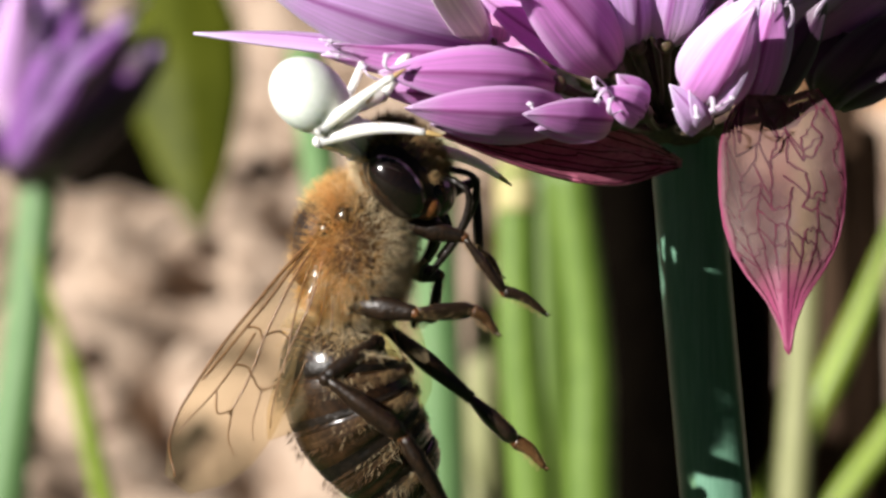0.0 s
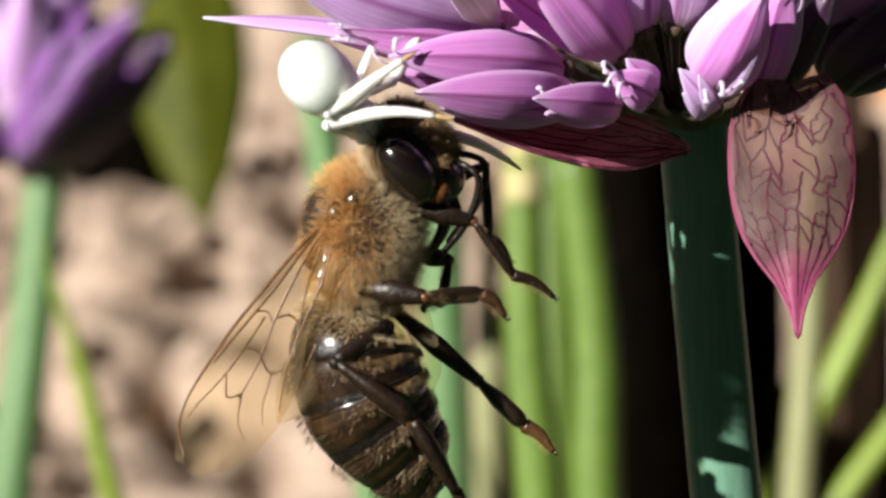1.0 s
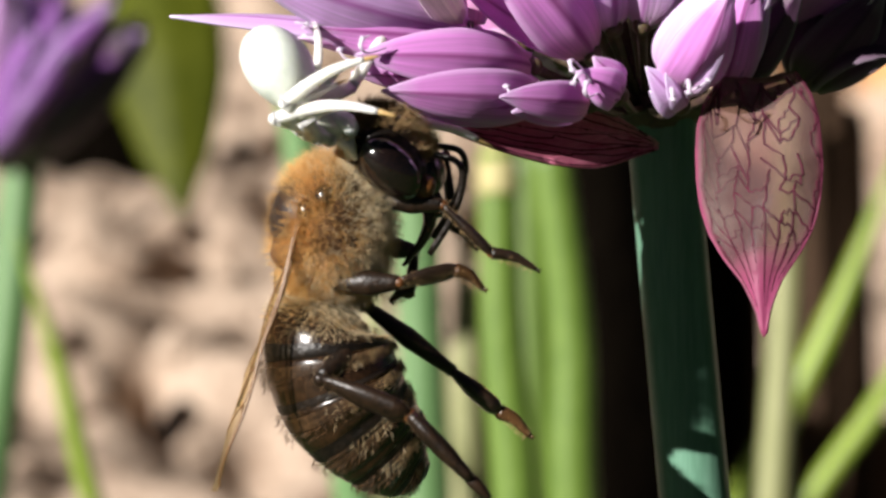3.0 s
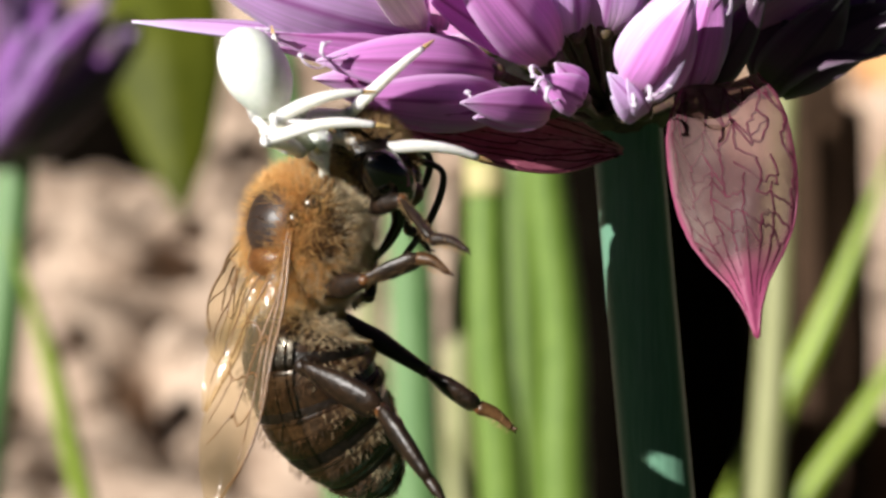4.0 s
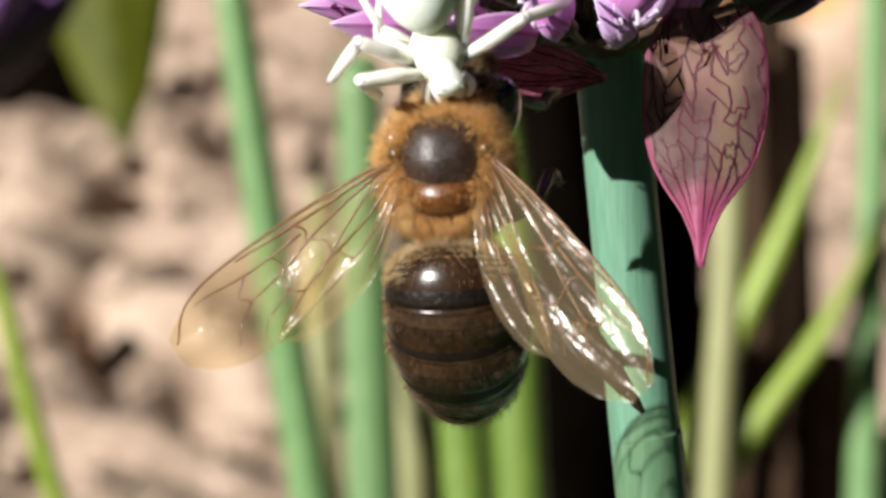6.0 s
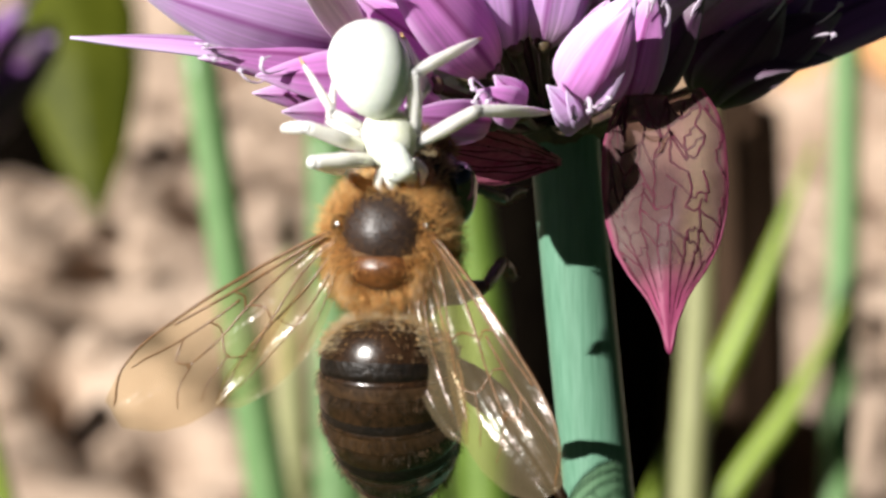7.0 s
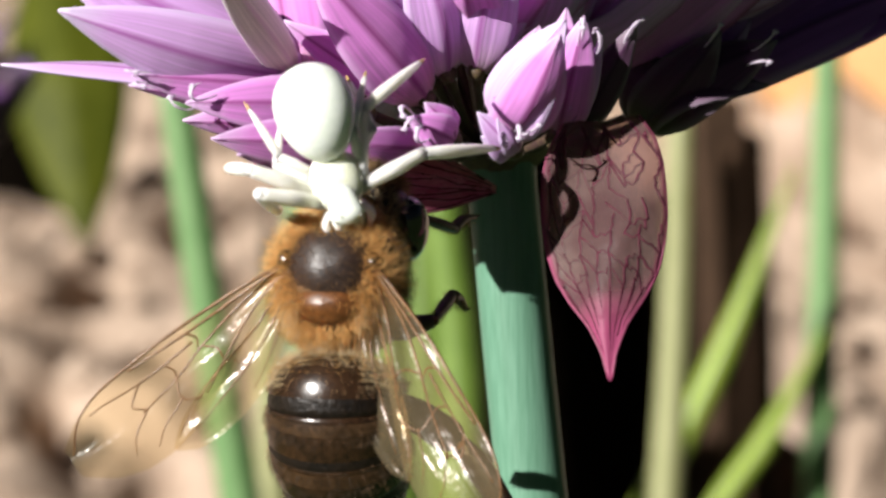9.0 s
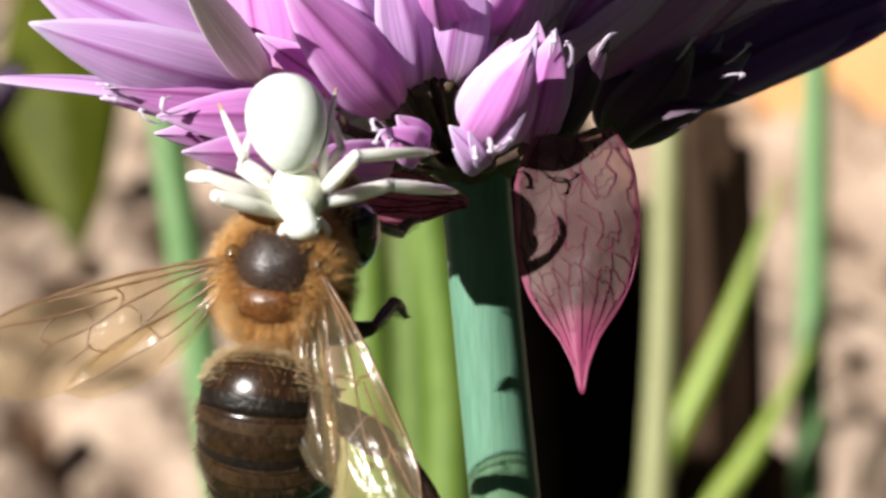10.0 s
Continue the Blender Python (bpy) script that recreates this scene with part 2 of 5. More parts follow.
SPATHE_RIM = material("spathe_rim", (0.16, 0.02, 0.06), (0.28, 0.05, 0.12), 0.5, 700)
SPATHE_VEIN = material("spathe_vein", (0.035, 0.003, 0.010), (0.085, 0.010, 0.028), 0.7, 1500, specular=0.2)
# Unseen dark ground around the bed, added to cut bounced light
DARK_SURROUND = material("dark_surround", (0.018, 0.035, 0.010), (0.035, 0.055, 0.018), 0.9, 40, (1, 1, 1), 400, 0.6, 0.004, specular=0.1)
SOIL = material("soil", (0.23, 0.163, 0.118), (0.47, 0.365, 0.285), 0.95, 60, (1, 1, 1), 700, 0.7, 0.002, specular=0.1)
# Mound colours: the deep shade between the leaves is put into them
DEEP_SHADE = material("deep_shade", (0.0015, 0.0011, 0.0009), (0.004, 0.003, 0.002), 0.95, 80, (1, 1, 1), 700, 0.7, 0.002, specular=0.0)
DEEP_SHADE_BROWN = material("deep_shade_brown", (0.030, 0.017, 0.010), (0.085, 0.048, 0.028), 0.95, 60, (1, 1, 1), 500, 0.7, 0.002, specular=0.05)
TERRACOTTA = material("terracotta", (0.50, 0.26, 0.11), (0.62, 0.36, 0.17), 0.85, 60, (1, 1, 1), 900, 0.3, 0.0004, specular=0.2)
BEE_BROWN = material("bee_brown", (0.008, 0.004, 0.002), (0.034, 0.016, 0.007), 0.24, 700, (1, 1, 1), 5000, 0.3, 0.00006, coat=0.35)
BEE_BLACK = material("bee_black", (0.004, 0.003, 0.0025), (0.013, 0.008, 0.005), 0.40, 900, (1, 1, 1), 4500, 0.9, 0.00012, coat=0.0, specular=0.35)
BEE_BAND = material("bee_band", (0.018, 0.009, 0.004), (0.060, 0.032, 0.014), 0.36, 1200, (1, 1, 1), 7000, 0.4, 0.00008, specular=0.4)
BEE_LEG = material("bee_leg", (0.005, 0.003, 0.002), (0.024, 0.012, 0.006), 0.4, 1100, (1, 1, 1), 5500, 0.6, 0.0001, specular=0.4)
BEE_GLOSS = material("bee_gloss", (0.006, 0.004, 0.003), (0.022, 0.012, 0.007), 0.28, 900, (1, 1, 1), 4500, 0.9, 0.00012, coat=0.3)
BEE_DISC = material("bee_disc", (0.014, 0.009, 0.008), (0.040, 0.022, 0.015), 0.46, 900, (1, 1, 1), 7000, 0.5, 0.00005)
BEE_AMBER = material("bee_amber", (0.06, 0.021, 0.005), (0.15, 0.055, 0.014), 0.40, 900)
BEE_EYE = material("bee_eye", (0.0025, 0.002, 0.002), (0.010, 0.005, 0.004), 0.10, 500, (1, 1, 1), 9000, 0.1, 0.00002, coat=0.8)
FUR_GOLD = material("fur_gold", (0.68, 0.37, 0.10), (0.94, 0.68, 0.31), 0.6, 900, bump=0, translucent=0.5)
FUR_BROWN = material("fur_brown", (0.12, 0.06, 0.025), (0.26, 0.14, 0.06), 0.6, 900, bump=0, translucent=0.4)
FUR_TAN = material("fur_tan", (0.32, 0.20, 0.09), (0.60, 0.42, 0.21), 0.6, 900, bump=0, translucent=0.4)
BEE_FOOT = material("bee_foot", (0.028, 0.012, 0.004), (0.095, 0.045, 0.016), 0.36, 900)
FUR_SKIN = material("fur_skin", (0.07, 0.034, 0.012), (0.16, 0.08, 0.028), 0.8, 900)
FUR_PALE = material("fur_pale", (0.68, 0.55, 0.33), (0.86, 0.75, 0.54), 0.6, 900, bump=0, translucent=0.5)
FUR_DARK = material("fur_dark", (0.025, 0.014, 0.007), (0.075, 0.043, 0.02), 0.6, 900, bump=0, translucent=0.3)
WING = membrane_material("wing_membrane", (0.96, 0.92, 0.83), 0.2, 0.935)
WING_VEIN = material("wing_vein", (0.10, 0.045, 0.015), (0.20, 0.10, 0.04), 0.35, 900)
SPIDER_WHITE = material("spider_white", (0.74, 0.80, 0.72), (0.84, 0.88, 0.82), 0.38, 500, (1, 1, 1), 4000, 0.12, 0.00006, coat=0.15, flesh=0.6)
SPIDER_LEG = material("spider_leg", (0.86, 0.83, 0.74), (0.94, 0.92, 0.86), 0.34, 700, (1, 1, 1), 4000, 0.1, 0.00005, coat=0.1, flesh=0.8)
SPIDER_GREEN = material("spider_green", (0.70, 0.73, 0.56), (0.83, 0.85, 0.73), 0.35, 700, coat=0.15, flesh=0.6)
SPIDER_TIP = material("spider_tip", (0.55, 0.32, 0.10), (0.66, 0.48, 0.22), 0.4, 900, translucent=0.2)

# ---- modelling helpers ----
def link_mesh(name, shape, mat, smooth=True):
    verts, faces = shape[0], shape[1]
    me = bpy.data.meshes.new(name)
    me.from_pydata([Vector(v) * MM for v in verts], [], faces)
    if len(shape) > 2:
        layer = me.uv_layers.new(name="UVMap")
        for loop in me.loops:
            layer.data[loop.index].uv = shape[2][loop.vertex_index]
    if smooth:
        me.polygons.foreach_set("use_smooth", [True] * len(me.polygons))
    me.materials.append(mat)
    me.update()
    return me


def part(name, shape, mat, parent, label="", m=None, kind=""):
    """One mesh object under a thing or a part. shape: verts in mm, faces and, if any, uvs; or a mesh to share."""
    me = shape if isinstance(shape, bpy.types.Mesh) else link_mesh(name, shape, mat)
    ob = new(name, me)
    ob.parent = parent
    if m is not None:
        ob.matrix_basis = m
    return tagged(ob, label, kind=kind)


def at(x, y, z, rx=0, ry=0, rz=0):
    return pose(x * MM, y * MM, z * MM, rx, ry, rz)


def join(*shapes):
    verts, faces, uvs = [], [], []
    for s in shapes:
        k = len(verts)
        verts += [tuple(v) for v in s[0]]
        faces += [tuple(i + k for i in f) for f in s[1]]
        uvs += list(s[2]) if len(s) > 2 else [(0, 0)] * len(s[0])
    return verts, faces, uvs


def smooth_path(points, n):
    """n points along a Catmull-Rom curve through the given ones."""
    p = [Vector(q) for q in points]
    p = [2 * p[0] - p[1]] + p + [2 * p[-1] - p[-2]]
    out = []
    for i in range(n):
        s = i / (n - 1) * (len(p) - 3)
        k = min(int(s), len(p) - 4)
        u = s - k
        a, b, c, d = p[k:k + 4]
        out.append(0.5 * (2 * b + (c - a) * u + (2 * a - 5 * b + 4 * c - d) * u * u + (3 * b - a - 3 * c + d) * u ** 3))
    return out


def interp(values, s):
    """Linear reading of an evenly spaced list at s in 0..1."""
    f = s * (len(values) - 1)
    k = min(int(f), len(values) - 2)
    return values[k] + (values[k + 1] - values[k]) * (f - k)


def tube(points, radii, seg=10, n=None, flat=1.0, side=(0, 0, 1), ridges=0.0):
    """A rounded rod along a path; flat squeezes it across its side direction."""
    path = smooth_path(points, n) if n else [Vector(p) for p in points]
    verts, faces, uvs = [], [], []
    up = Vector(side)
    for i, c in enumerate(path):
        tan = (path[min(i + 1, len(path) - 1)] - path[max(i - 1, 0)]).normalized()
        a = tan.cross(up)
        a = a.normalized() if a.length > 1e-6 else tan.orthogonal().normalized()
        b = a.cross(tan).normalized()
        up = b
        r = interp(radii, i / (len(path) - 1))
        for j in range(seg):
            w = 2 * math.pi * j / seg
            q = r * (1 + ridges * math.cos(w * seg / 2))
            verts.append(c + a * (q * math.cos(w)) + b * (q * flat * math.sin(w)))
            uvs.append((j / seg, i / (len(path) - 1)))
    for i in range(len(path) - 1):
        for j in range(seg):
            k = (j + 1) % seg
            faces.append((i * seg + j, i * seg + k, (i + 1) * seg + k, (i + 1) * seg + j))
    for i, flip in ((0, True), (len(path) - 1, False)):
        ring = [i * seg + j for j in range(seg)]
        faces.append(tuple(ring[::-1]) if flip else tuple(ring))
    return verts, faces, uvs


def ellipsoid(c, r, nu=24, nv=16, lump=0.0, seed=0):
    verts, faces, uvs = [], [], []
    for i in range(nv + 1):
        th = math.pi * i / nv
        for j in range(nu):
            ph = 2 * math.pi * j / nu
            d = Vector((math.sin(th) * math.cos(ph), math.sin(th) * math.sin(ph), math.cos(th)))
            k = 1 + lump * noise.noise(d * 2.2 + Vector((seed, 0, 0)))
            verts.append(Vector(c) + Vector((d.x * r[0], d.y * r[1], d.z * r[2])) * k)
            uvs.append((j / nu, i / nv))
    for i in range(nv):
        for j in range(nu):
            k = (j + 1) % nu
            faces.append((i * nu + j, (i + 1) * nu + j, (i + 1) * nu + k, i * nu + k))
    return verts, faces, uvs


def blade(length, width, shape, curve, trough=0.3, thick=0.09, nu=9, nv=18, wave=0.0, seed=0.0, rib=0.06):
    """A leaf-like blade along z: half-width profile, sideways curve (in y) and trough across, with real thickness."""
    mid, uvs = [], []
    for i in range(nv + 1):
        s = i / nv
        w = 0.5 * width * interp(shape, s)
        y0, z0 = interp([c[0] for c in curve], s), interp([c[1] for c in curve], s)
        y1, z1 = interp([c[0] for c in curve], min(s + 0.02, 1)), interp([c[1] for c in curve], min(s + 0.02, 1))
        if s > 0.97:
            y1, z1 = 2 * y0 - interp([c[0] for c in curve], s - 0.02), 2 * z0 - interp([c[1] for c in curve], s - 0.02)
        t = Vector((0, y1 - y0, z1 - z0)).normalized()
        nrm = Vector((0, t.z, -t.y))
        for j in range(nu):
            v = 2 * j / (nu - 1) - 1
            dip = trough * w * (v * v) + wave * math.sin(5 * s + 3 * v + seed) * w - rib * width * math.exp(-(v * 7) ** 2)
            mid.append((Vector((v * w, y0 * length, z0 * length)) - nrm * dip, nrm))
            uvs.append((0.5 + 0.5 * v, s))
    verts = [p + nr * thick / 2 for p, nr in mid] + [p - nr * thick / 2 for p, nr in mid]
    k, faces = len(mid), []
    for i in range(nv):
        for j in range(nu - 1):
            a, b, c, d = i * nu + j, i * nu + j + 1, (i + 1) * nu + j + 1, (i + 1) * nu + j
            faces += [(a, b, c, d), (k + d, k + c, k + b, k + a)]
        for j in (0, nu - 1):
            a, d = i * nu + j, (i + 1) * nu + j
            faces.append((a, d, k + d, k + a) if j == 0 else (d, a, k + a, k + d))
    for i in (0, nv):
        for j in range(nu - 1):
            a, b = i * nu + j, i * nu + j + 1
            faces.append((b, a, k + a, k + b) if i == 0 else (a, b, k + b, k + a))
    return verts, faces, uvs + uvs


def aim(base, tip, spin=0.0):
    """A pose in mm at base whose z runs to tip, turned about it by spin degrees."""
    d = Vector(tip) - Vector(base)
    return Matrix.Translation(Vector(base) * MM) @ d.to_track_quat("Z", "Y").to_matrix().to_4x4() @ pose(0, 0, 0, 0, 0, spin)


def fur(count, sample, length, rnd, width=0.035, lean=(0, 0, 0), jitter=0.5):
    """Tapered three-sided hairs on a surface. sample(rnd) gives a place and its outward normal, or None."""
    verts, faces = [], []
    made = 0
    while made < count:
        got = sample(rnd)
        made += 1
        if got is None:
            continue
        p, nr = got
        d = (nr + Vector(lean) + Vector([rnd.uniform(-jitter, jitter) for _ in range(3)])).normalized()
        a = d.orthogonal().normalized() * width
        b = d.cross(a).normalized() * width
        ln = length * rnd.uniform(0.6, 1.2)
        bend = nr * (-0.15 * ln)
        k = len(verts)
        root = [p + a, p - a * 0.5 + b * 0.87, p - a * 0.5 - b * 0.87]
        half = [q * 0.7 + p * 0.3 + d * ln * 0.55 for q in root]
        verts += root + half + [p + d * ln + bend]
        for i in range(3):
            j = (i + 1) % 3
            faces += [(k + i, k + j, k + 3 + j, k + 3 + i), (k + 3 + i, k + 3 + j, k + 6)]
    return verts, faces


def on_ellipsoid(c, r, keep=None):
    def sample(rnd):
        d = Vector([rnd.gauss(0, 1) for _ in range(3)]).normalized()
        if keep and not keep(d, rnd):
            return None
        return Vector(c) + Vector((d.x * r[0], d.y * r[1], d.z * r[2])), Vector((d.x / r[0], d.y / r[1], d.z / r[2])).normalized()
    return sample


def thing(name, m, label, category, group="", kind=""):
    ob = new(name)
    ob.empty_display_size = 0.002
    ob.matrix_basis = m
    return tagged(ob, label, category, group, kind)


def P(px, py, depth=0.0):
    """A place in the plant's frame (mm) from its offset across and down in fiftieths of a millimetre, seen at that depth."""
    k = (DIST + depth) / DIST / 50
    return Vector(((px - 784) * k, depth, (441 - py) * k))

# ---- ground ----
def axis(lo, hi, step, reach):
    inner = [lo + i * step for i in range(int((hi - lo) / step) + 1)]
    out, d, a, b = [], step, lo, hi
    left, right = [], []
    while b < reach:
        d *= 1.6
        a, b = a - d, b + d
        left.append(a)
        right.append(b)
    return left[::-1] + inner + right


# shaded hollows between the clods: place on the bed, half-widths across and away
HOLLOWS = []
for hx, hy, across, away in ((380, 480, 3.6, 8), (80, 662, 3.8, 8), (474, 772, 6.0, 13), (300, 640, 3.0, 6), (560, 420, 3.0, 7), (150, 400, 3.2, 7)):
    ray = PLANT.to_3x3() @ (P(hx, hy) * MM + Vector((0, DIST * MM, 0)))
    spot = EYE + ray * (EYE.z / -ray.z)
    HOLLOWS.append((spot.x, spot.y, across * MM, away * MM))


def hollow(x, y):
    """How deep a place lies in a hollow, 0 to 1."""
    return max(math.exp(-((x - a) / p) ** 2 - ((y - b) / q) ** 2) for a, b, p, q in HOLLOWS)


def soil_height(x, y):
    """Crumbly bed: broad waves, clods and crumbs, in metres."""
    near = max(0.0, 1 - max(abs(x) - 0.35, abs(y - 0.6) - 0.4, 0) / 0.3)
    v = Vector((x, y, 0))
    h = 0.010 * noise.noise(v * 14) + 0.007 * noise.noise(v * 45 + Vector((3, 1, 0)))
    lump = abs(noise.noise(v * 80 + Vector((7, 2, 4))))
    h += near * (0.009 * max(0, noise.noise(v * 70 + Vector((0, 9, 0)))) + 0.005 * lump + 0.0025 * noise.noise(v * 230))
    return near * h - 0.004 - 0.013 * hollow(x, y)


def build_ground():
    xs, ys = axis(-0.22, 0.30, 0.0026, 300), axis(0.34, 0.92, 0.0026, 300)
    verts = [(x / MM, y / MM, soil_height(x, y) / MM) for y in ys for x in xs]
    w = len(xs)
    faces = [(j * w + i, j * w + i + 1, (j + 1) * w + i + 1, (j + 1) * w + i) for j in range(len(ys) - 1) for i in range(w - 1)]
    me = link_mesh("ground", (verts, faces), SOIL)
    # outside the bed: dark ground added against bounce onto the stalk
    me.materials.append(DARK_SURROUND)
    for f in me.polygons:
        x, y = f.center.x, f.center.y
        q = 0.06 * noise.noise(Vector((x * 5, y * 5, 2)))
        f.material_index = 0 if -0.5 < x + q < 0.6 and 0.31 < y + 0.4 * q and y + q < 1.6 else 1
    ob = new("ground", me)
    tagged(ob, "dry crumbly light brown garden bed with added dark ground around it", "ground", kind="structure")
    # loose clods
    rnd = random.Random(5)
    shapes = []
    for i in range(1100):
        x, y = rnd.uniform(-0.14, 0.24), rnd.uniform(0.40, 0.86)
        if hollow(x, y) > 0.25:
            continue
        r = rnd.choice((1.2, 1.5, 1.8, 2.2, 2.8, 3.6)) * rnd.uniform(0.8, 1.3)
        shapes.append(ellipsoid((x / MM, y / MM, soil_height(x, y) / MM + r * 0.35),
                                (r * rnd.uniform(0.8, 1.3), r * rnd.uniform(0.8, 1.2), r * rnd.uniform(0.6, 0.9)), 14, 9, 0.45, i * 3.7))
    ob = new("soil_clods", link_mesh("soil_clods", join(*shapes)[:2], SOIL))
    tagged(ob, "loose rounded clods of dry pale soil", "soil", kind="stuff")


# ---- chive leaves and stalks ----
def rod_leaf(name, foot, tip, wide, mat, label, bend=0.0, tip_mat=None, pointed=True, group="", category="leaf", flat=0.85):
    """A hollow round chive leaf from the soil to its tip; foot and tip in the plant's frame, mm."""
    a, b = Vector(foot), Vector(tip)
    # carried on from the lower seen end down to the soil
    span = (b - a).normalized()
    low, way = PLANT @ (a * MM), PLANT.to_3x3() @ span
    root = a - span * (low.z / max(way.z, 0.3) / MM + 3)
    mid = (a + b) / 2 + Vector((bend, 0, 0))
    pts = [root, (root + a) / 2, a, mid, b]
    radii = [wide * 0.55, wide * 0.55, wide * 0.52, wide * 0.47, wide * (0.06 if pointed else 0.42)]
    base = Matrix.Translation(PLANT @ (root * MM))
    shift = base.inverted() @ PLANT
    pts = [(shift @ (p * MM)) / MM for p in pts]
    ob = new(name, link_mesh(name, tube(pts, radii, 14, 26, flat)[:2], mat))
    ob.matrix_basis = base
    if tip_mat:
        e, d = pts[-1], (pts[-1] - pts[-2]).normalized()
        part("tip", tube([e - d * wide * 0.9, e - d * wide * 0.2, e + d * wide * 0.35], [wide * 0.46, wide * 0.44, wide * 0.2], 14, 10, flat), tip_mat, ob, "pale withered tip")
    return tagged(ob, label, category, group)


def build_background_leaves():
    g = "chive leaves of the clump"
    def leaf(x0, y0, x1, y1, depth, width, mat, label, bend=0.0, pointed=True, depth_tip=None):
        d2 = depth if depth_tip is None else depth_tip
        rod_leaf("chive_leaf", P(x0, y0, depth), P(x1, y1, d2), width * (DIST + depth) / DIST / 50, mat, label, bend, LEAF_TIP if "pale tip" in label else None, pointed, g)
    up = "upright hollow green chive leaf, out of focus"
    yellow = "yellow-green chive leaf with a pale tip, out of focus"
    leaf(-2, 900, 72, 262, 205, 88, LEAF_BLUE, "stout green stalk under a chive flower, out of focus", 0.3, False)
    leaf(195, 900, 58, 420, 190, 38, LEAF_YOUNG, "thin bright green chive leaf, leaning", 0.5)
    leaf(668, 960, 534, 60, 165, 76, LEAF_BLUE, up, -0.2, False)
    leaf(785, 980, 764, 225, 185, 92, LEAF_BLUE, up, 0, False)
    leaf(700, 960, 690, 330, 215, 60, LEAF_STRAW, up, 0, True)
    leaf(855, 960, 850, 300, 230, 60, LEAF_STRAW, up, 0, True)
    leaf(945, 960, 908, 275, 130, 84, LEAF, yellow, -0.4, False)
    leaf(1046, 960, 1000, 245, 165, 84, LEAF, up, 0.8, False)
    leaf(985, 980, 965, 250, 205, 80, LEAF, up, 0, False)
    leaf(1392, 960, 1432, 150, 175, 58, LEAF_STRAW, "pale straw-green chive stalk, out of focus", 0.3, False)
    leaf(1326, 930, 1632, 255, 205, 56, LEAF_YOUNG, "bright green chive leaf leaning far over", 0.8)
    leaf(1436, 930, 1686, 540, 208, 48, LEAF_YOUNG, "bright green chive leaf leaning far over", 0.8)
    leaf(1660, 930, 1690, -40, 215, 58, LEAF_BLUE, "blue-green upright chive stalk, out of focus", 0.2, False)
    # broad weed leaf hanging over the bed
    m = PLANT @ aim(P(305, -190, 410), P(358, 375, 385), 20)
    ob = new("weed", link_mesh("weed_leaf", blade(56, 18, [0.1, 0.7, 1.0, 0.95, 0.6, 0.04], [(0, 0), (0.06, 0.5), (0, 1)], 0.25, 0.3), LEAF_OLIVE))
    ob.matrix_basis = m
    tagged(ob, "broad drooping olive-green weed leaf, out of focus", "weed")
    root = PLANT @ (P(305, -188, 410) * MM)
    arch = [(0, 0, 0), (-8, 2, 9), (-32, 5, 12), (-58, 8, -12), (-62, 8, -root.z / MM - 2)]
    st = new("stem", link_mesh("stem", tube(arch, [0.9, 1.1, 1.3, 1.5, 1.8], 10, 30)[:2], LEAF_OLIVE))
    st.parent = ob
    st.matrix_basis = m.inverted() @ Matrix.Translation(root)


# ---- chive flower ----
TEPAL_SHAPES = {}


def tepal_mesh(kind, mat):
    """Shared tepal meshes, 10 mm long: open and closed forms."""
    key = (kind, mat.name)
    if key not in TEPAL_SHAPES:
        width, curve, outline, trough = {
            "open": (2.9, [(0.0, 0), (0.10, 0.16), (0.19, 0.34), (0.25, 0.52), (0.29, 0.70), (0.33, 0.86), (0.40, 1.0)],
                     [0.55, 0.85, 0.98, 1.0, 0.95, 0.82, 0.6, 0.32, 0.01], 0.42),
            "closed": (3.1, [(0.0, 0), (0.12, 0.12), (0.19, 0.3), (0.20, 0.5), (0.17, 0.7), (0.11, 0.88), (0.09, 1.0)],
                       [0.5, 0.9, 1.05, 1.08, 1.0, 0.84, 0.62, 0.34, 0.02], 0.55)}[kind]
        TEPAL_SHAPES[key] = link_mesh("tepal", blade(10, width, outline, curve, trough, 0.065, 9, 20, 0.05), mat)
    return TEPAL_SHAPES[key]


def scaled(m, k):
    return m @ Matrix.Diagonal((k, k, k, 1))


def floret(parent, root, base, tip, kind, mat, spin, rnd, six=6):
    """One floret on its stalklet: a green foot and six tepals. Places in mm in the parent's frame."""
    root, base, tip = Vector(root), Vector(base), Vector(tip)
    m = aim(base, tip, spin)
    inv = m.inverted()
    r_local = (inv @ (root * MM)) / MM
    k = (tip - base).length / 10
    foot = join(tube([r_local, r_local * 0.5 + Vector((0, 0, -0.3)), Vector((0, 0, 0))], [0.18, 0.16, 0.3], 8, 8),
                ellipsoid((0, 0, 0.35 * k), (0.62 * k + 0.1, 0.62 * k + 0.1, 0.6 * k), 12, 8))
    ob = part("floret", foot, PEDICEL, parent, m=m)
    for i in range(six):
        inner = i % 2
        wob = pose(0, 0, 0, rnd.uniform(-6, 6) - 3 * inner, rnd.uniform(-3, 3), 360 / six * i + rnd.uniform(-7, 7) + 180)
        part("tepal", tepal_mesh(kind, mat), mat, ob, m=scaled(wob, k * rnd.uniform(0.93, 1.05) * (0.94 if inner else 1)))
    return ob


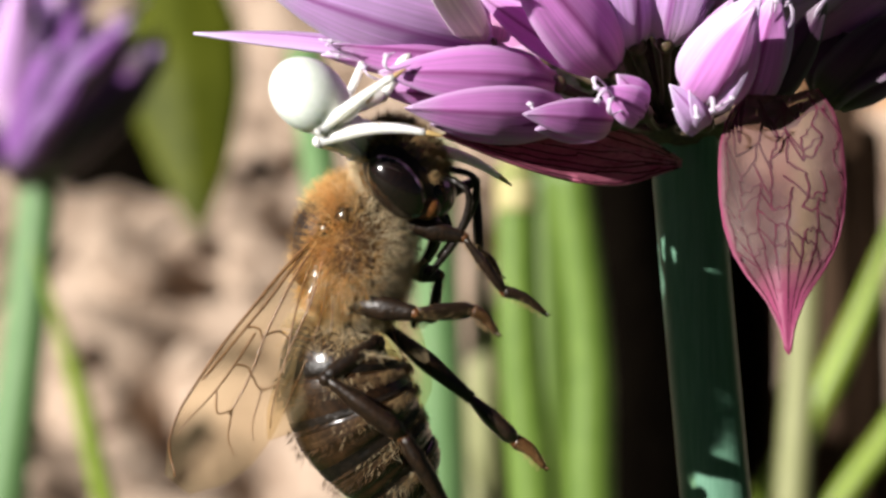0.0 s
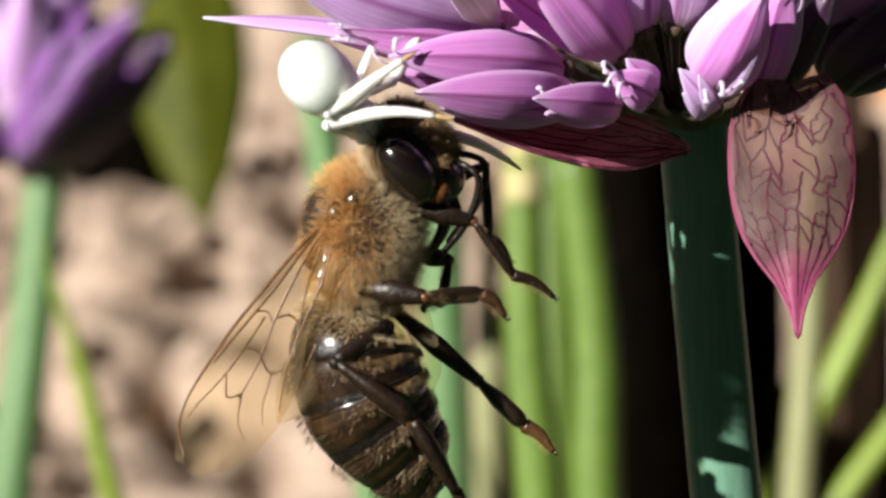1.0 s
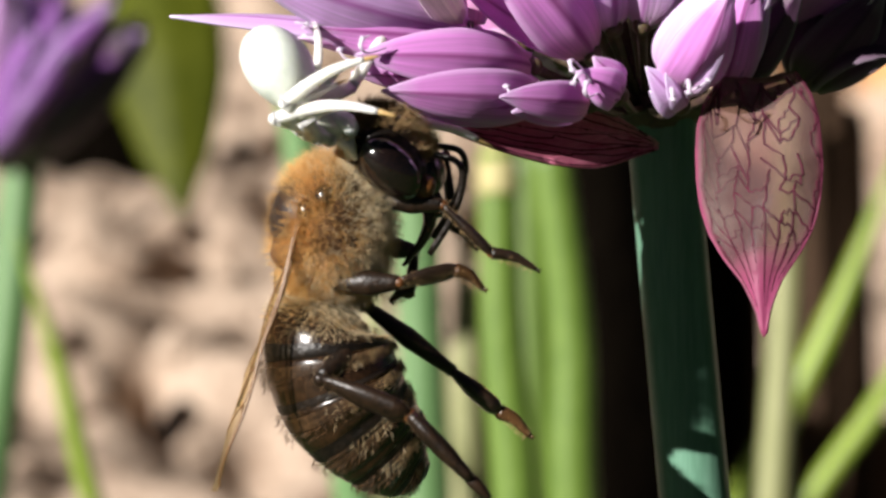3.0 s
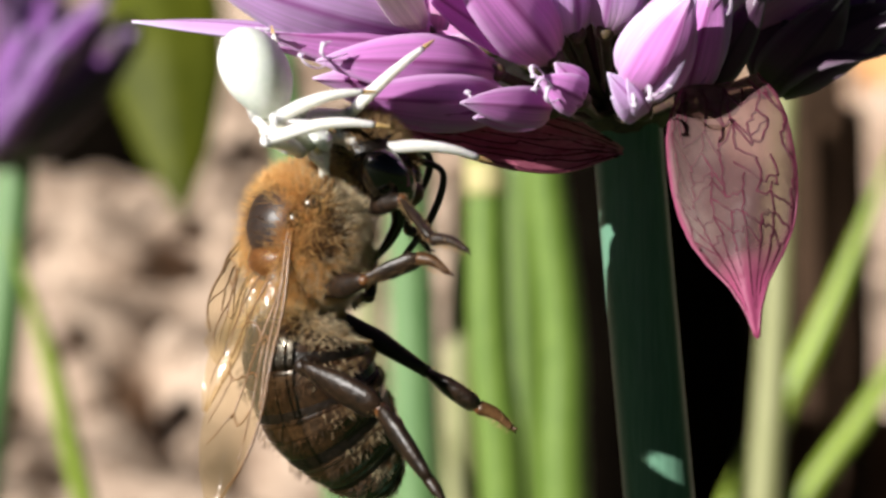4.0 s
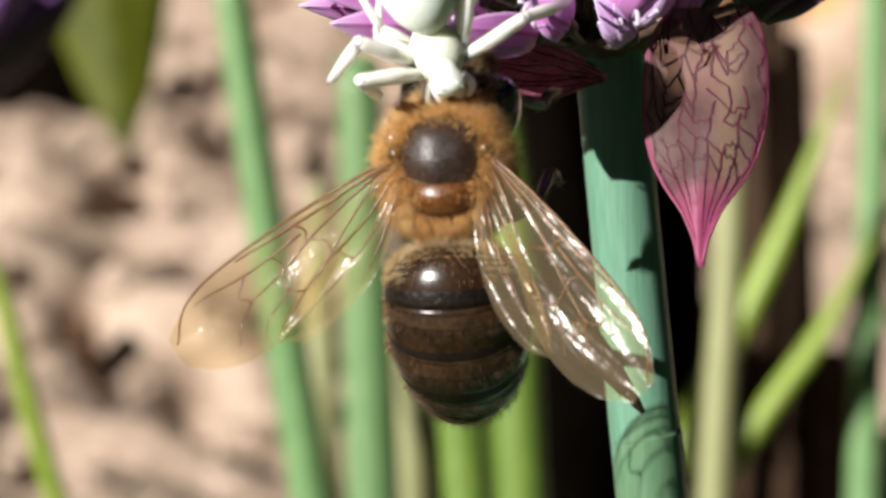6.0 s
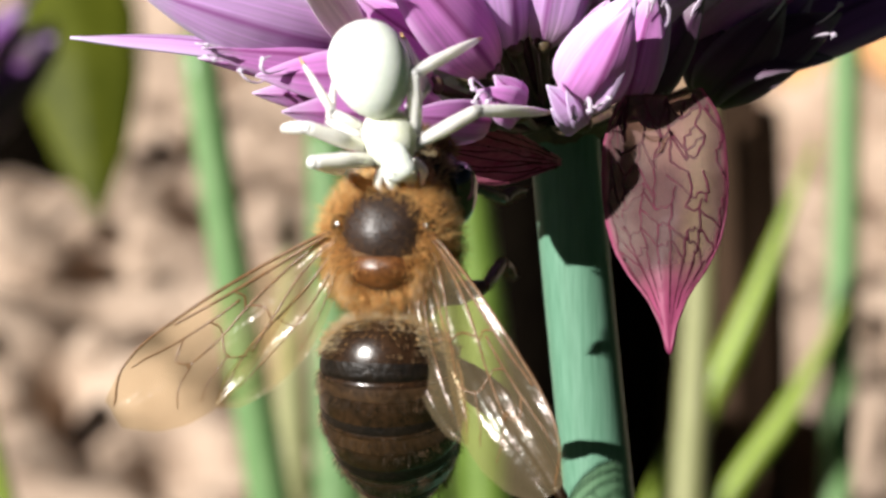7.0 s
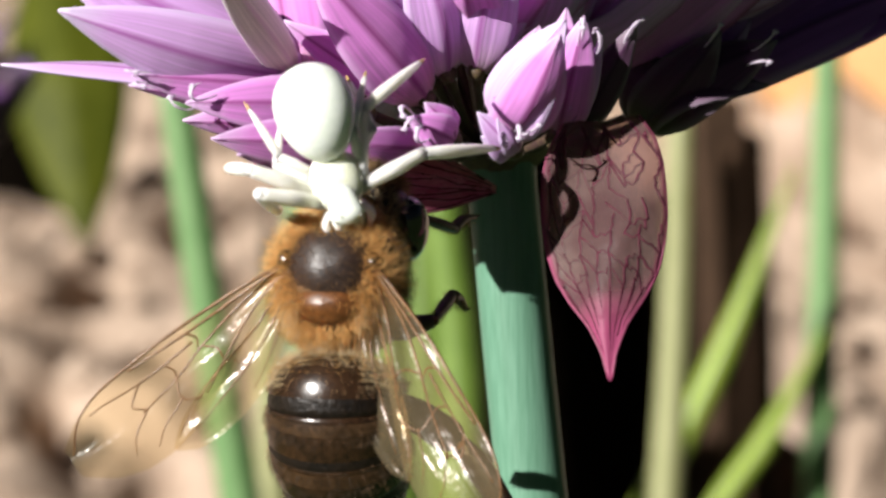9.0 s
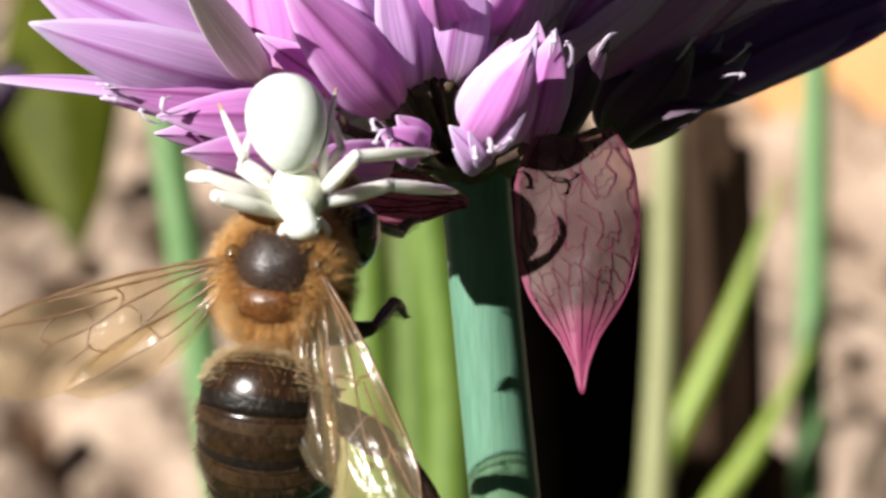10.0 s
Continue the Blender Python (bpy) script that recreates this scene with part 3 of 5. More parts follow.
def spathe(parent, place, length, width, mat, edge, label, spin, cup, rnd, curve, net=True, wave=0.05,
           outline=(0.42, 0.86, 1.0, 1.0, 0.95, 0.82, 0.62, 0.4, 0.2, 0.1, 0.02)):
    """A papery bract with its net of raised veins. z runs to its tip."""
    ob = part("bract", blade(length, width, outline, curve, cup, 0.08, 17, 36, wave, 1.3, 0.0), mat, parent, label, place)
    def on(v, s):
        w = 0.5 * width * interp(outline, s)
        y0, z0 = interp([c[0] for c in curve], s), interp([c[1] for c in curve], s)
        dip = cup * w * v * v + wave * math.sin(5 * s + 3 * v + 1.3) * w
        return Vector((v * w, y0 * length + 0.0, z0 * length)) - Vector((0, 1, 0)) * dip
    shapes = []
    cols, rows = 8, 11
    knot = {}
    for c in range(cols):
        for r in range(rows):
            q = r / (rows - 1)
            v = -0.9 + 1.8 * c / (cols - 1) + rnd.uniform(-0.11, 0.11) * (1 - 0.5 * q)
            knot[c, r] = max(-0.97, min(0.97, v)), max(0.02, 0.03 + 0.66 * q + (0.033 if c % 2 else -0.033) * (1 - q) + rnd.uniform(-0.022, 0.022))
    def thread(a, b, r0, r1):
        pts = []
        for k in range(6):
            q = k / 5
            kink = 0.014 * math.sin(math.pi * q) * rnd.uniform(-1, 1)
            pts.append(on(a[0] * (1 - q) + b[0] * q + 2 * kink, a[1] * (1 - q) + b[1] * q + kink))
        shapes.append(tube(pts, [r0, r1], 6, None))
    for c in range(cols):
        for r in range(rows - 1):
            if not net or rnd.random() < 0.86:
                thread(knot[c, r], knot[c, r + 1], 0.05, 0.05)
            if net and c < cols - 1 and rnd.random() < 0.62:
                thread(knot[c, r], knot[c + 1, r if c % 2 else min(r + 1, rows - 1)], 0.046, 0.042)
        end = knot[c, rows - 1]
        thread(end, (end[0] * 0.92, 0.97), 0.055, 0.03)
    part("vein", join(*shapes), SPATHE_VEIN, ob, "dark red raised net of veins")
    rim = []
    for sgn in (-1, 1):
        rim.append(tube([on(0.985 * sgn, 0.02 + 0.97 * j / 26) for j in range(27)], [0.03, 0.04, 0.05, 0.055], 5, None))
    part("rim", join(*rim), edge, ob, "pink rolled rim")
    return ob


def build_main_flower():
    rnd = random.Random(11)
    top = P(1186, 236, 0)
    fl = thing("chive_flower", PLANT @ Matrix.Translation(top * MM), "purple chive flower head on a round green stalk", "flower")
    o = lambda px, py, d=0.0: P(px, py, d) - top
    # stalk down to the soil
    down = (PLANT.inverted().to_3x3() @ Vector((0, 0, -1))).normalized()
    low = P(1252, 960, 0) - top
    bend, way = [low], Vector((0.09, 0, -1)).normalized()
    for q in (0, 0.25, 0.5, 0.75):
        bend.append(bend[-1] + (way * (1 - q) + down * q).normalized() * 9)
    depth_left = (PLANT @ ((bend[-1] + top) * MM)).z / MM + 3
    bend += [bend[-1] + down * depth_left * u for u in (0.2, 0.5, 0.8, 1.0)]
    pts = [(0, 0, 0.6), o(1193, 300), o(1215, 560), o(1244, 882), *bend]
    part("stalk", tube(pts, [1.28, 1.24, 1.25, 1.27, 1.3, 1.35, 1.4, 1.45, 1.5, 1.6, 1.7], 28, 90, ridges=0.012), STALK, fl, "smooth blue-green hollow stalk")
    part("receptacle", ellipsoid((0, 0, 0.8), (1.7, 1.7, 1.3), 20, 12, 0.2), PEDICEL, fl)
    heart = o(1160, 205, 0)
    def bloom(base, tepals, curls=()):
        """A floret at base with each seen tepal laid to its tip: x, y, depth, width, roll, bulge, colour; curls are its stamens."""
        b = o(*base)
        ob = part("floret", join(tube([heart - b, (heart - b) * 0.5 + Vector((0, 0, -0.3)), Vector((0, 0, 0))], [0.15, 0.13, 0.2], 8, 8),
                                 ellipsoid((0, 0, 0), (0.34, 0.34, 0.34), 12, 8)), PEDICEL, fl, m=Matrix.Translation(b * MM))
        for x, y, d, wide, roll, bulge, mat in tepals:
            way = o(x, y, d) - b
            z = way.normalized()
            face = Vector((0, -1, 0))
            face = (face - z * face.dot(z)).normalized()
            turn = Matrix((face.cross(z), face, z)).transposed().to_4x4() @ pose(0, 0, 0, 0, 0, roll + rnd.uniform(-4, 4))
            curve = [(bulge * math.sin(math.pi * (q / 8) ** 0.8) - 0.25 * bulge * (q / 8) ** 3, q / 8) for q in range(9)]
            shape = blade(way.length, wide / 36, (0.5, 0.78, 0.95, 1.0, 1.0, 0.97, 0.9, 0.77, 0.58, 0.33, 0.03), curve,
                          rnd.uniform(0.22, 0.42), 0.06, 11, 22, 0.05, rnd.uniform(0, 6), 0.035)
            part("tepal", shape, mat, ob, m=turn)
        for x, y, d in curls:
            e = o(x, y, d) - b
            w = rnd.uniform(0, 6.3)
            bow = Vector((math.cos(w), 0.2, math.sin(w))) * 0.28
            back = -e.normalized()
            pts = [e + back * 1.0, e + back * 0.35 + bow * 0.8, e + bow * 0.3, e - bow * 0.8, e - bow * 1.3 + back * 0.3]
            part("stamen", join(tube(pts, [0.03, 0.06, 0.09, 0.05, 0.02], 7, 16, 0.5), ellipsoid(pts[3], (0.12, 0.05, 0.08), 8, 6, 0.8, w)), STAMEN, ob)

    bloom((837, 66, -8), [
        (426, -48, -12.5, 96, -20, 0.1, TEPAL),
        (405, -148, -12, 122, 5, 0.08, TEPAL),
        (690, -147, -14.3, 54, 22, 0.03, TEPAL_PALE_LIT),
        (509, -216, -8, 100, 30, 0.05, TEPAL),
        (786, -206, -6, 95, -10, 0.05, TEPAL_DEEP)])
    bloom((770, 118, -6.5), [(318, 38, -9, 40, 55, 0.07, TEPAL)])
    bloom((879, 96, -7.5), [
        (553, 64, -11, 74, 0, 0.1, TEPAL_DEEP),
        (543, 86, -10, 46, -35, 0.08, TEPAL_DEEP),
        (614, 24, -7, 60, 20, 0.05, TEPAL_DEEP)], [(545, 56, -11.4), (558, 80, -11)])
    bloom((959, 134, -7), [
        (649, 112, -11, 76, 5, 0.12, TEPAL_DEEP),
        (640, 148, -9.8, 66, -25, 0.1, TEPAL_DEEP),
        (714, 64, -8, 50, 25, 0.06, TEPAL_DEEP)], [(623, 115, -11), (654, 96, -11.4)])
    bloom((974, 189, -8.0), [
        (694, 178, -12.0, 66, -5, 0.1, TEPAL_DEEP),
        (738, 208, -11.4, 58, -20, 0.1, TEPAL_DEEP),
        (824, 134, -6, 50, 20, 0.06, TEPAL_DEEP)], [(918, 180, -10)])
    bloom((1060, 199, -7.5), [
        (904, 188, -10.8, 50, 0, 0.12, TEPAL_DEEP),
        (924, 216, -10.2, 46, -20, 0.1, TEPAL_DEEP)])
    bloom((1064, 110, -7), [
        (868, -127, -11, 96, 8, 0.1, TEPAL_DEEP),
        (816, -27, -9, 60, -30, 0.08, TEPAL_DEEP)])
    bloom((1069, 64, -6.5), [
        (962, -177, -10, 92, 0, 0.1, TEPAL),
        (878, -156, -7, 70, -20, 0.06, TEPAL_DEEP)])
    bloom((1102, 66, -6.5), [
        (1053, -197, -10.5, 84, 12, 0.1, TEPAL),
        (1126, -187, -9, 34, 0, 0.04, TEPAL_PALE_LIT)])
    bloom((1152, 62, -6.5), [
        (1205, -187, -10.5, 80, -8, 0.1, TEPAL),
        (1269, -176, -8, 66, 20, 0.06, TEPAL)])
    bloom((1233, 5, -4), [
        (1318, -196, -7, 80, 0, 0.1, TEPAL_DEEP),
        (1404, -176, -5, 76, 20, 0.08, TEPAL_DEEP),
        (1356, -96, -6, 60, 10, 0.08, TEPAL)])
    bloom((1208, 175, -8.5), [
        (1312, -25, -11.5, 88, -24, 0.2, TEPAL),
        (1309, 4, -12.2, 78, 14, 0.16, TEPAL_DEEP),
        (1266, -17, -9.5, 70, -40, 0.12, TEPAL_DEEP)], [(1234, 169, -11.5), (1258, 167, -11)])
    bloom((1296, 176, -7), [
        (1349, -31, -9.5, 64, 0, 0.14, TEPAL_DEEP),
        (1315, -47, -8.5, 60, -20, 0.1, TEPAL_DEEP),
        (1382, 5, -9, 30, 30, 0.16, TEPAL)], [(1375, 3, -9.2), (1347, -25, -10)])
    # floret on the far side, its shade put into the tepal colour
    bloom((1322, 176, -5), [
        (1440, -20, -7, 50, 10, 0.12, TEPAL_SHADED),
        (1417, 24, -6.5, 40, -15, 0.12, TEPAL_SHADED)], [(1440, -20, -7.2)])
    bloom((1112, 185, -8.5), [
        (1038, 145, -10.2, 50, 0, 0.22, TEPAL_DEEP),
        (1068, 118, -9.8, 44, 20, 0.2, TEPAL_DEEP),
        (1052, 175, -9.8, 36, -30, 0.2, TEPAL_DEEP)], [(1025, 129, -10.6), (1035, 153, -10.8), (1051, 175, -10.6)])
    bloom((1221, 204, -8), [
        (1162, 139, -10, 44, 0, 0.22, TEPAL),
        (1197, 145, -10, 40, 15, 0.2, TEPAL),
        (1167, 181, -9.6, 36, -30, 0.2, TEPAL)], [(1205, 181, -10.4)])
    # right-hand florets wear the darkened tepals, shade laid into colour
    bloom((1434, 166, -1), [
        (1584, -1, -3, 84, 10, 0.16, TEPAL_SHADED),
        (1480, 5, -2, 70, -10, 0.14, TEPAL_SHADED),
        (1528, -34, -1, 70, 0, 0.12, TEPAL_SHADED)], [(1578, -5, -3.2)])
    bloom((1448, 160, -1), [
        (1680, 11, -2, 92, -25, 0.18, TEPAL_SHADED),
        (1662, 85, -2, 80, -45, 0.26, TEPAL_SHADED),
        (1638, -24, -1, 80, 15, 0.12, TEPAL_VIOLET_SHADED)], [(1673, 7, -2.4), (1657, 51, -2.4)])
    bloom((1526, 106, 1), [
        (1982, -103, 3, 90, -20, 0.12, TEPAL_VIOLET_SHADED),
        (1964, -55, 2, 76, -35, 0.05, TEPAL_VIOLET_SHADED),
        (1942, -163, 3, 90, 10, 0.1, TEPAL_VIOLET_SHADED)])
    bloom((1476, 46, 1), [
        (1844, -173, 2, 96, 0, 0.1, TEPAL_VIOLET_SHADED),
        (1746, -194, 1, 90, 10, 0.1, TEPAL_VIOLET_SHADED),
        (1627, -194, 0, 90, 0, 0.1, TEPAL_VIOLET_SHADED)])
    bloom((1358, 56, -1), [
        (1530, -175, -2, 84, 0, 0.1, TEPAL_VIOLET_SHADED),
        (1462, -145, -3, 70, 10, 0.1, TEPAL_VIOLET_SHADED),
        (1588, -104, -1, 80, -10, 0.1, TEPAL_SHADED)])
    # the crown above and behind
    for i in range(150):
        th, ph = math.acos(1 - (i + 0.5) / 150 * 1.05), i * 2.399963
        d = Vector((math.sin(th) * math.cos(ph), math.sin(th) * math.sin(ph), math.cos(th)))
        if d.z < 0.42 or (d.x > 0.4 and d.z < 0.66) or (d.y < 0.12 and d.z < 0.6) or (d.x < -0.12 and d.y < 0.35 and d.z < 0.78):
            continue
        jit = Vector([rnd.uniform(-0.12, 0.12) for _ in range(3)])
        d = (d + jit).normalized()
        base = heart + d * rnd.uniform(4.5, 6.0)
        floret(fl, heart, base, base + d * rnd.uniform(9, 10.5), rnd.choice(("open", "closed")), rnd.choice((TEPAL, TEPAL, TEPAL_DEEP)), rnd.uniform(0, 60), rnd)
    # two papery bracts
    head, tail = o(1357, 150, -8.0), o(1371, 613, -11.8)
    fall = (tail - head).normalized()
    across = Vector((math.cos(radians(14)), -math.sin(radians(14)), 0))
    across = (across - fall * across.dot(fall)).normalized()
    hang = Matrix.Translation(head * MM) @ Matrix((across, fall.cross(across), fall)).transposed().to_4x4()
    part("bract_neck", tube([(0.9, 0.4, 0.5), o(1270, 195, -1.5), o(1325, 165, -4.8), head + Vector((0, 0.25, -0.9))], [0.55, 0.42, 0.40, 0.7], 10, 20, 0.5), PEDICEL, fl, "brownish neck of the bract")
    bract = spathe(fl, hang, (tail - head).length, 4.2, SPATHE, SPATHE_RIM, "papery dry bract with a net of dark red veins", 0, 0.14, rnd,
           [(0, 0), (0.04, 0.25), (0.06, 0.5), (0.04, 0.75), (0, 1)], True, 0.15,
           (0.62, 0.86, 0.97, 1.0, 1.0, 0.95, 0.83, 0.60, 0.30, 0.11, 0.02))
    spathe(fl, aim(o(1180, 274, -2.5), o(738, 222, -10), 86), 11.0, 2.15, SPATHE_RED, SPATHE_RED,
           "crimson papery bract folded under the flower", 0, 1.1, rnd, [(0, 0), (0.05, 0.25), (0.08, 0.5), (0.05, 0.75), (0, 1)], False, 0.28,
           [0.10, 0.42, 0.75, 0.95, 1.0, 0.98, 0.88, 0.72, 0.5, 0.25, 0.02])
    return fl, bract, hang


def build_side_flower():
    rnd = random.Random(23)
    depth = 200
    k = (DIST + depth) / DIST
    top = P(44, 275, depth)
    fl = thing("chive_flower", PLANT @ Matrix.Translation(top * MM), "violet chive flower head, out of focus, on its own stalk", "flower")
    o = lambda px, py, d=0.0: P(px + 16, py, depth + d) - top
    part("receptacle", ellipsoid((0, 0, 0), (2.0, 2.0, 1.9), 16, 10), PEDICEL, fl)
    heart = o(20, 250)
    # violet florets, the lower ones with shade put into their colour
    spec = [(60, 225, -6, 280, 45, -8, "closed", TEPAL_VIOLET_SHADED, 0), (50, 200, -9, 165, -60, -11, "open", TEPAL_VIOLET_SHADED, 20),
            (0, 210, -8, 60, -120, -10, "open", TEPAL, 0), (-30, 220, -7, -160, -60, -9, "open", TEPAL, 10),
            (20, 240, -6, 120, 70, -14, "closed", TEPAL_VIOLET_SHADED, 10),
            (48, 280, -4, 262, 62, -8, "closed", TEPAL_SHADED, 0), (10, 280, -5, 90, 80, -12, "closed", TEPAL_VIOLET_SHADED, 20), (-25, 280, -5, -110, 90, -9, "closed", TEPAL_VIOLET_SHADED, 0)]
    for bx, by, bd, tx, ty, td, form, mat, spin in spec:
        floret(fl, heart, o(bx, by, bd), o(tx, ty, td), form, mat, spin, rnd)
    for i in range(34):
        th, ph = math.acos(1 - (i + 0.5) / 34 * 1.0), i * 2.399963
        d = Vector((math.sin(th) * math.cos(ph), math.sin(th) * math.sin(ph), math.cos(th)))
        if d.z < 0.62:
            continue
        base = heart + d * 5
        floret(fl, heart, base, base + d * 10, "closed", rnd.choice((TEPAL, TEPAL_VIOLET_SHADED, TEPAL_VIOLET_SHADED)), rnd.uniform(0, 60), rnd)
    return fl


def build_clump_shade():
    """Mounds standing in for the clump's shade, and a clay pot behind the bed."""
    def mound(x, y, r, h, label, mat=DEEP_SHADE):
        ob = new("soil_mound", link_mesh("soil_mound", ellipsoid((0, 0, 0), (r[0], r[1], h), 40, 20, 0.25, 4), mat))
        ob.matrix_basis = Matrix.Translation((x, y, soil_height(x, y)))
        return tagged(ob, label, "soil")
    # added mounds, coloured as dark as the shade they replace
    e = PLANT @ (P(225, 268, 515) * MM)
    mound(e.x, e.y, (13, 13), 11, "low black mound standing in for the shade behind a weed")
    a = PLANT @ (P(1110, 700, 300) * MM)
    mound(a.x, a.y, (17, 22), 96, "dark mound standing in for the shade among the chive stalks")
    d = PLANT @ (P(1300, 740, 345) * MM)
    mound(d.x, d.y, (16, 20), 34, "dark mound standing in for the shade among the chive stalks", DEEP_SHADE_BROWN)
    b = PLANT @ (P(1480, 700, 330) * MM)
    mound(b.x, b.y, (15, 22), 34, "dark mound standing in for the shade among the chive stalks", DEEP_SHADE_BROWN)
    ob = thing("clay_pot", Matrix.Translation((0.131, 0.676, 0.0)), "sunlit orange clay pot standing on the soil", "pot")
    part("body", tube([(0, 0, -4), (0, 0, 30), (0, 0, 90)], [49, 52, 58], 64, 30), TERRACOTTA, ob)
    part("rim", tube([(0, 0, 88), (0, 0, 90), (0, 0, 96), (0, 0, 108), (0, 0, 110)], [59, 62, 63, 63, 61], 64, 14), TERRACOTTA, ob)
    # added stalks that fill the clump's dark gap, shade put into their colour
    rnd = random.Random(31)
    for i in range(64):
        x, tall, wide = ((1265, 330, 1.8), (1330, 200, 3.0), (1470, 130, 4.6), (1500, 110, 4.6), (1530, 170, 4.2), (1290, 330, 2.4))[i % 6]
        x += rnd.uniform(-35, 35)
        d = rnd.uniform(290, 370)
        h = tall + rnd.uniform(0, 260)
        rod_leaf("dry_stalk", P(x, 980, d), P(x + rnd.uniform(-30, 30), h, d), wide * rnd.uniform(0.6, 1.1), rnd.choice((DARK_FILL, BROWN_FILL, BROWN_FILL)),
                 "added dark brown stalk filling the clump's shaded gap", rnd.uniform(-1, 1), None, False, "old stalks in the clump", "stalk")


build_ground()
build_background_leaves()
flower, hanging_bract, bract_rest = build_main_flower()
build_side_flower()
build_clump_shade()

# ---- honey bee: x to its right, y forward, z to its back, mm from the thorax ----
ABDOMEN = [(0, -2.45, -0.35), (0, -2.95, -0.2), (0, -3.55, -0.05), (0, -4.55, -0.2), (0, -5.9, -0.85), (0, -7.1, -1.95), (0, -7.95, -3.05), (0, -8.2, -3.8)]
ABD_R = [0.4, 1.55, 2.26, 2.42, 2.42, 2.08, 1.45, 0.35]


def build_bee():
    rnd = random.Random(3)
    bee = thing("honey_bee", PLANT, "furry brown honey bee hanging under the flower in a spider's grip", "bee")
    bee.scale = (0.94, 0.94, 0.94)
    # thorax with its bare shining disc
    tho = part("thorax", ellipsoid((0, 0, 0), (2.05, 2.2, 1.85), 32, 20, 0.05), FUR_SKIN, bee, "dark thorax under golden fur")
    disc = part("thorax_disc", ellipsoid((0, 0.32, 0.50), (1.66, 1.62, 1.56), 32, 20, 0.04), BEE_DISC, tho, "bare shining brown-black disc")
    part("fur", fur(2600, on_ellipsoid((0, 0.32, 0.50), (1.66, 1.62, 1.56), lambda d, r: d.z > 0.45), 0.3, rnd, 0.006, jitter=0.7), FUR_BROWN, tho, "thin short hair on the disc", kind="stuff")
    part("scutellum", ellipsoid((0, -0.84, 1.18), (1.22, 0.74, 0.82), 20, 12, 0.05), BEE_AMBER, tho, "amber-brown rear plate")
    body = ((0, 0, 0), (2.0, 2.15, 1.8))
    bare = lambda d, r: d.z > 0.3 and ((d.x / 0.66) ** 2 + ((d.y - 0.14) / 0.60) ** 2 < 1 + r.uniform(-0.5, 0.3) or (d.x / 0.46) ** 2 + ((d.y + 0.5) / 0.22) ** 2 < 1 + r.uniform(-0.3, 0.2))
    flank = lambda d, r: abs(d.x) > 0.45 + r.uniform(-0.1, 0.1) and -0.25 < d.z + 0.25 * d.y + r.uniform(-0.15, 0.15) < 0.32 and d.y > -0.35
    part("fur", fur(21000, on_ellipsoid(*body, lambda d, r: not bare(d, r) and not flank(d, r) and d.z > -0.15 + r.uniform(-0.3, 0.3)), 0.92, rnd, 0.0072, jitter=0.5), FUR_GOLD, tho, "golden brown fur", kind="stuff")
    part("fur", fur(4000, on_ellipsoid(*body, lambda d, r: not bare(d, r) and abs(d.z) < 0.45), 0.7, rnd, 0.008, jitter=0.45), FUR_BROWN, tho, "brown under-fur", kind="stuff")
    part("fur", fur(13000, on_ellipsoid(*body, lambda d, r: d.z < -0.02 + r.uniform(-0.3, 0.3) and not (flank(d, r) and r.random() < 0.7)), 0.92, rnd, 0.0075, jitter=0.5), FUR_PALE, tho, "pale greyish underside fur", kind="stuff")
    part("fur", fur(5000, on_ellipsoid(*body, flank), 0.62, rnd, 0.009, jitter=0.5), FUR_DARK, tho, "brown side fur", kind="stuff")
    part("fur", fur(900, on_ellipsoid((0, -1.9, 0.1), (0.7, 0.6, 1.0), lambda d, r: d.y < 0.5 and d.z > -0.2), 0.4, rnd, 0.0085, (0, -0.15, 0), 0.7), FUR_PALE, tho, "pale waist fur", kind="stuff")
    part("fur", fur(3500, on_ellipsoid((0, -1.75, -0.3), (1.1, 0.75, 1.25), lambda d, r: d.y < 0.5 and d.z < 0.3), 0.8, rnd, 0.009, (0, -0.2, 0), 0.7), FUR_PALE, tho, "pale waist tuft", kind="stuff")
    part("fur", fur(2600, on_ellipsoid(*body, lambda d, r: not bare(d, r) and d.z > -0.1), 1.05, rnd, 0.007, jitter=0.5), FUR_GOLD, tho, "long golden hairs", kind="stuff")
    part("fur", fur(6000, on_ellipsoid(*body, lambda d, r: d.y > 0.5 + r.uniform(-0.15, 0.15) and d.z < 0.45), 0.8, rnd, 0.0085, jitter=0.5), FUR_PALE, tho, "pale collar", kind="stuff")
    part("fur", fur(8000, on_ellipsoid(*body, lambda d, r: d.y < -0.42 + r.uniform(-0.15, 0.15) and (d.z < 0.35 or abs(d.x) > 0.42)), 0.95, rnd, 0.0085, (0, -0.3, 0), 0.5), FUR_PALE, tho, "pale yellow hair behind the wings", kind="stuff")
    for s in (-1, 1):
        part("tegula", ellipsoid((1.52 * s, 0.55, 1.12), (0.34, 0.42, 0.34), 16, 10), BEE_BROWN, tho, "small shining wing scale")
        part("side_plate", ellipsoid((1.62 * s, 1.0, 0.55), (0.42, 0.5, 0.42), 16, 10, 0.2), BEE_BROWN, tho, "bare shining side plate")
    # abdomen in overlapping rings
    path = smooth_path(ABDOMEN, 61)
    cuts = [0, 0.38, 0.515, 0.64, 0.76, 0.88, 1.0]
    abd = None
    for i in range(6):
        a, b = cuts[i], min(cuts[i + 1] + 0.02, 1.0)
        pts, rad = [], []
        for j in range(13):
            s = a + (b - a) * j / 12
            pts.append(path[round(s * 60)])
            rad.append(interp(ABD_R, s) * (0.99 + 0.014 * (j / 12) ** 0.7 - (0.03 if j == 12 and i < 5 else 0)))
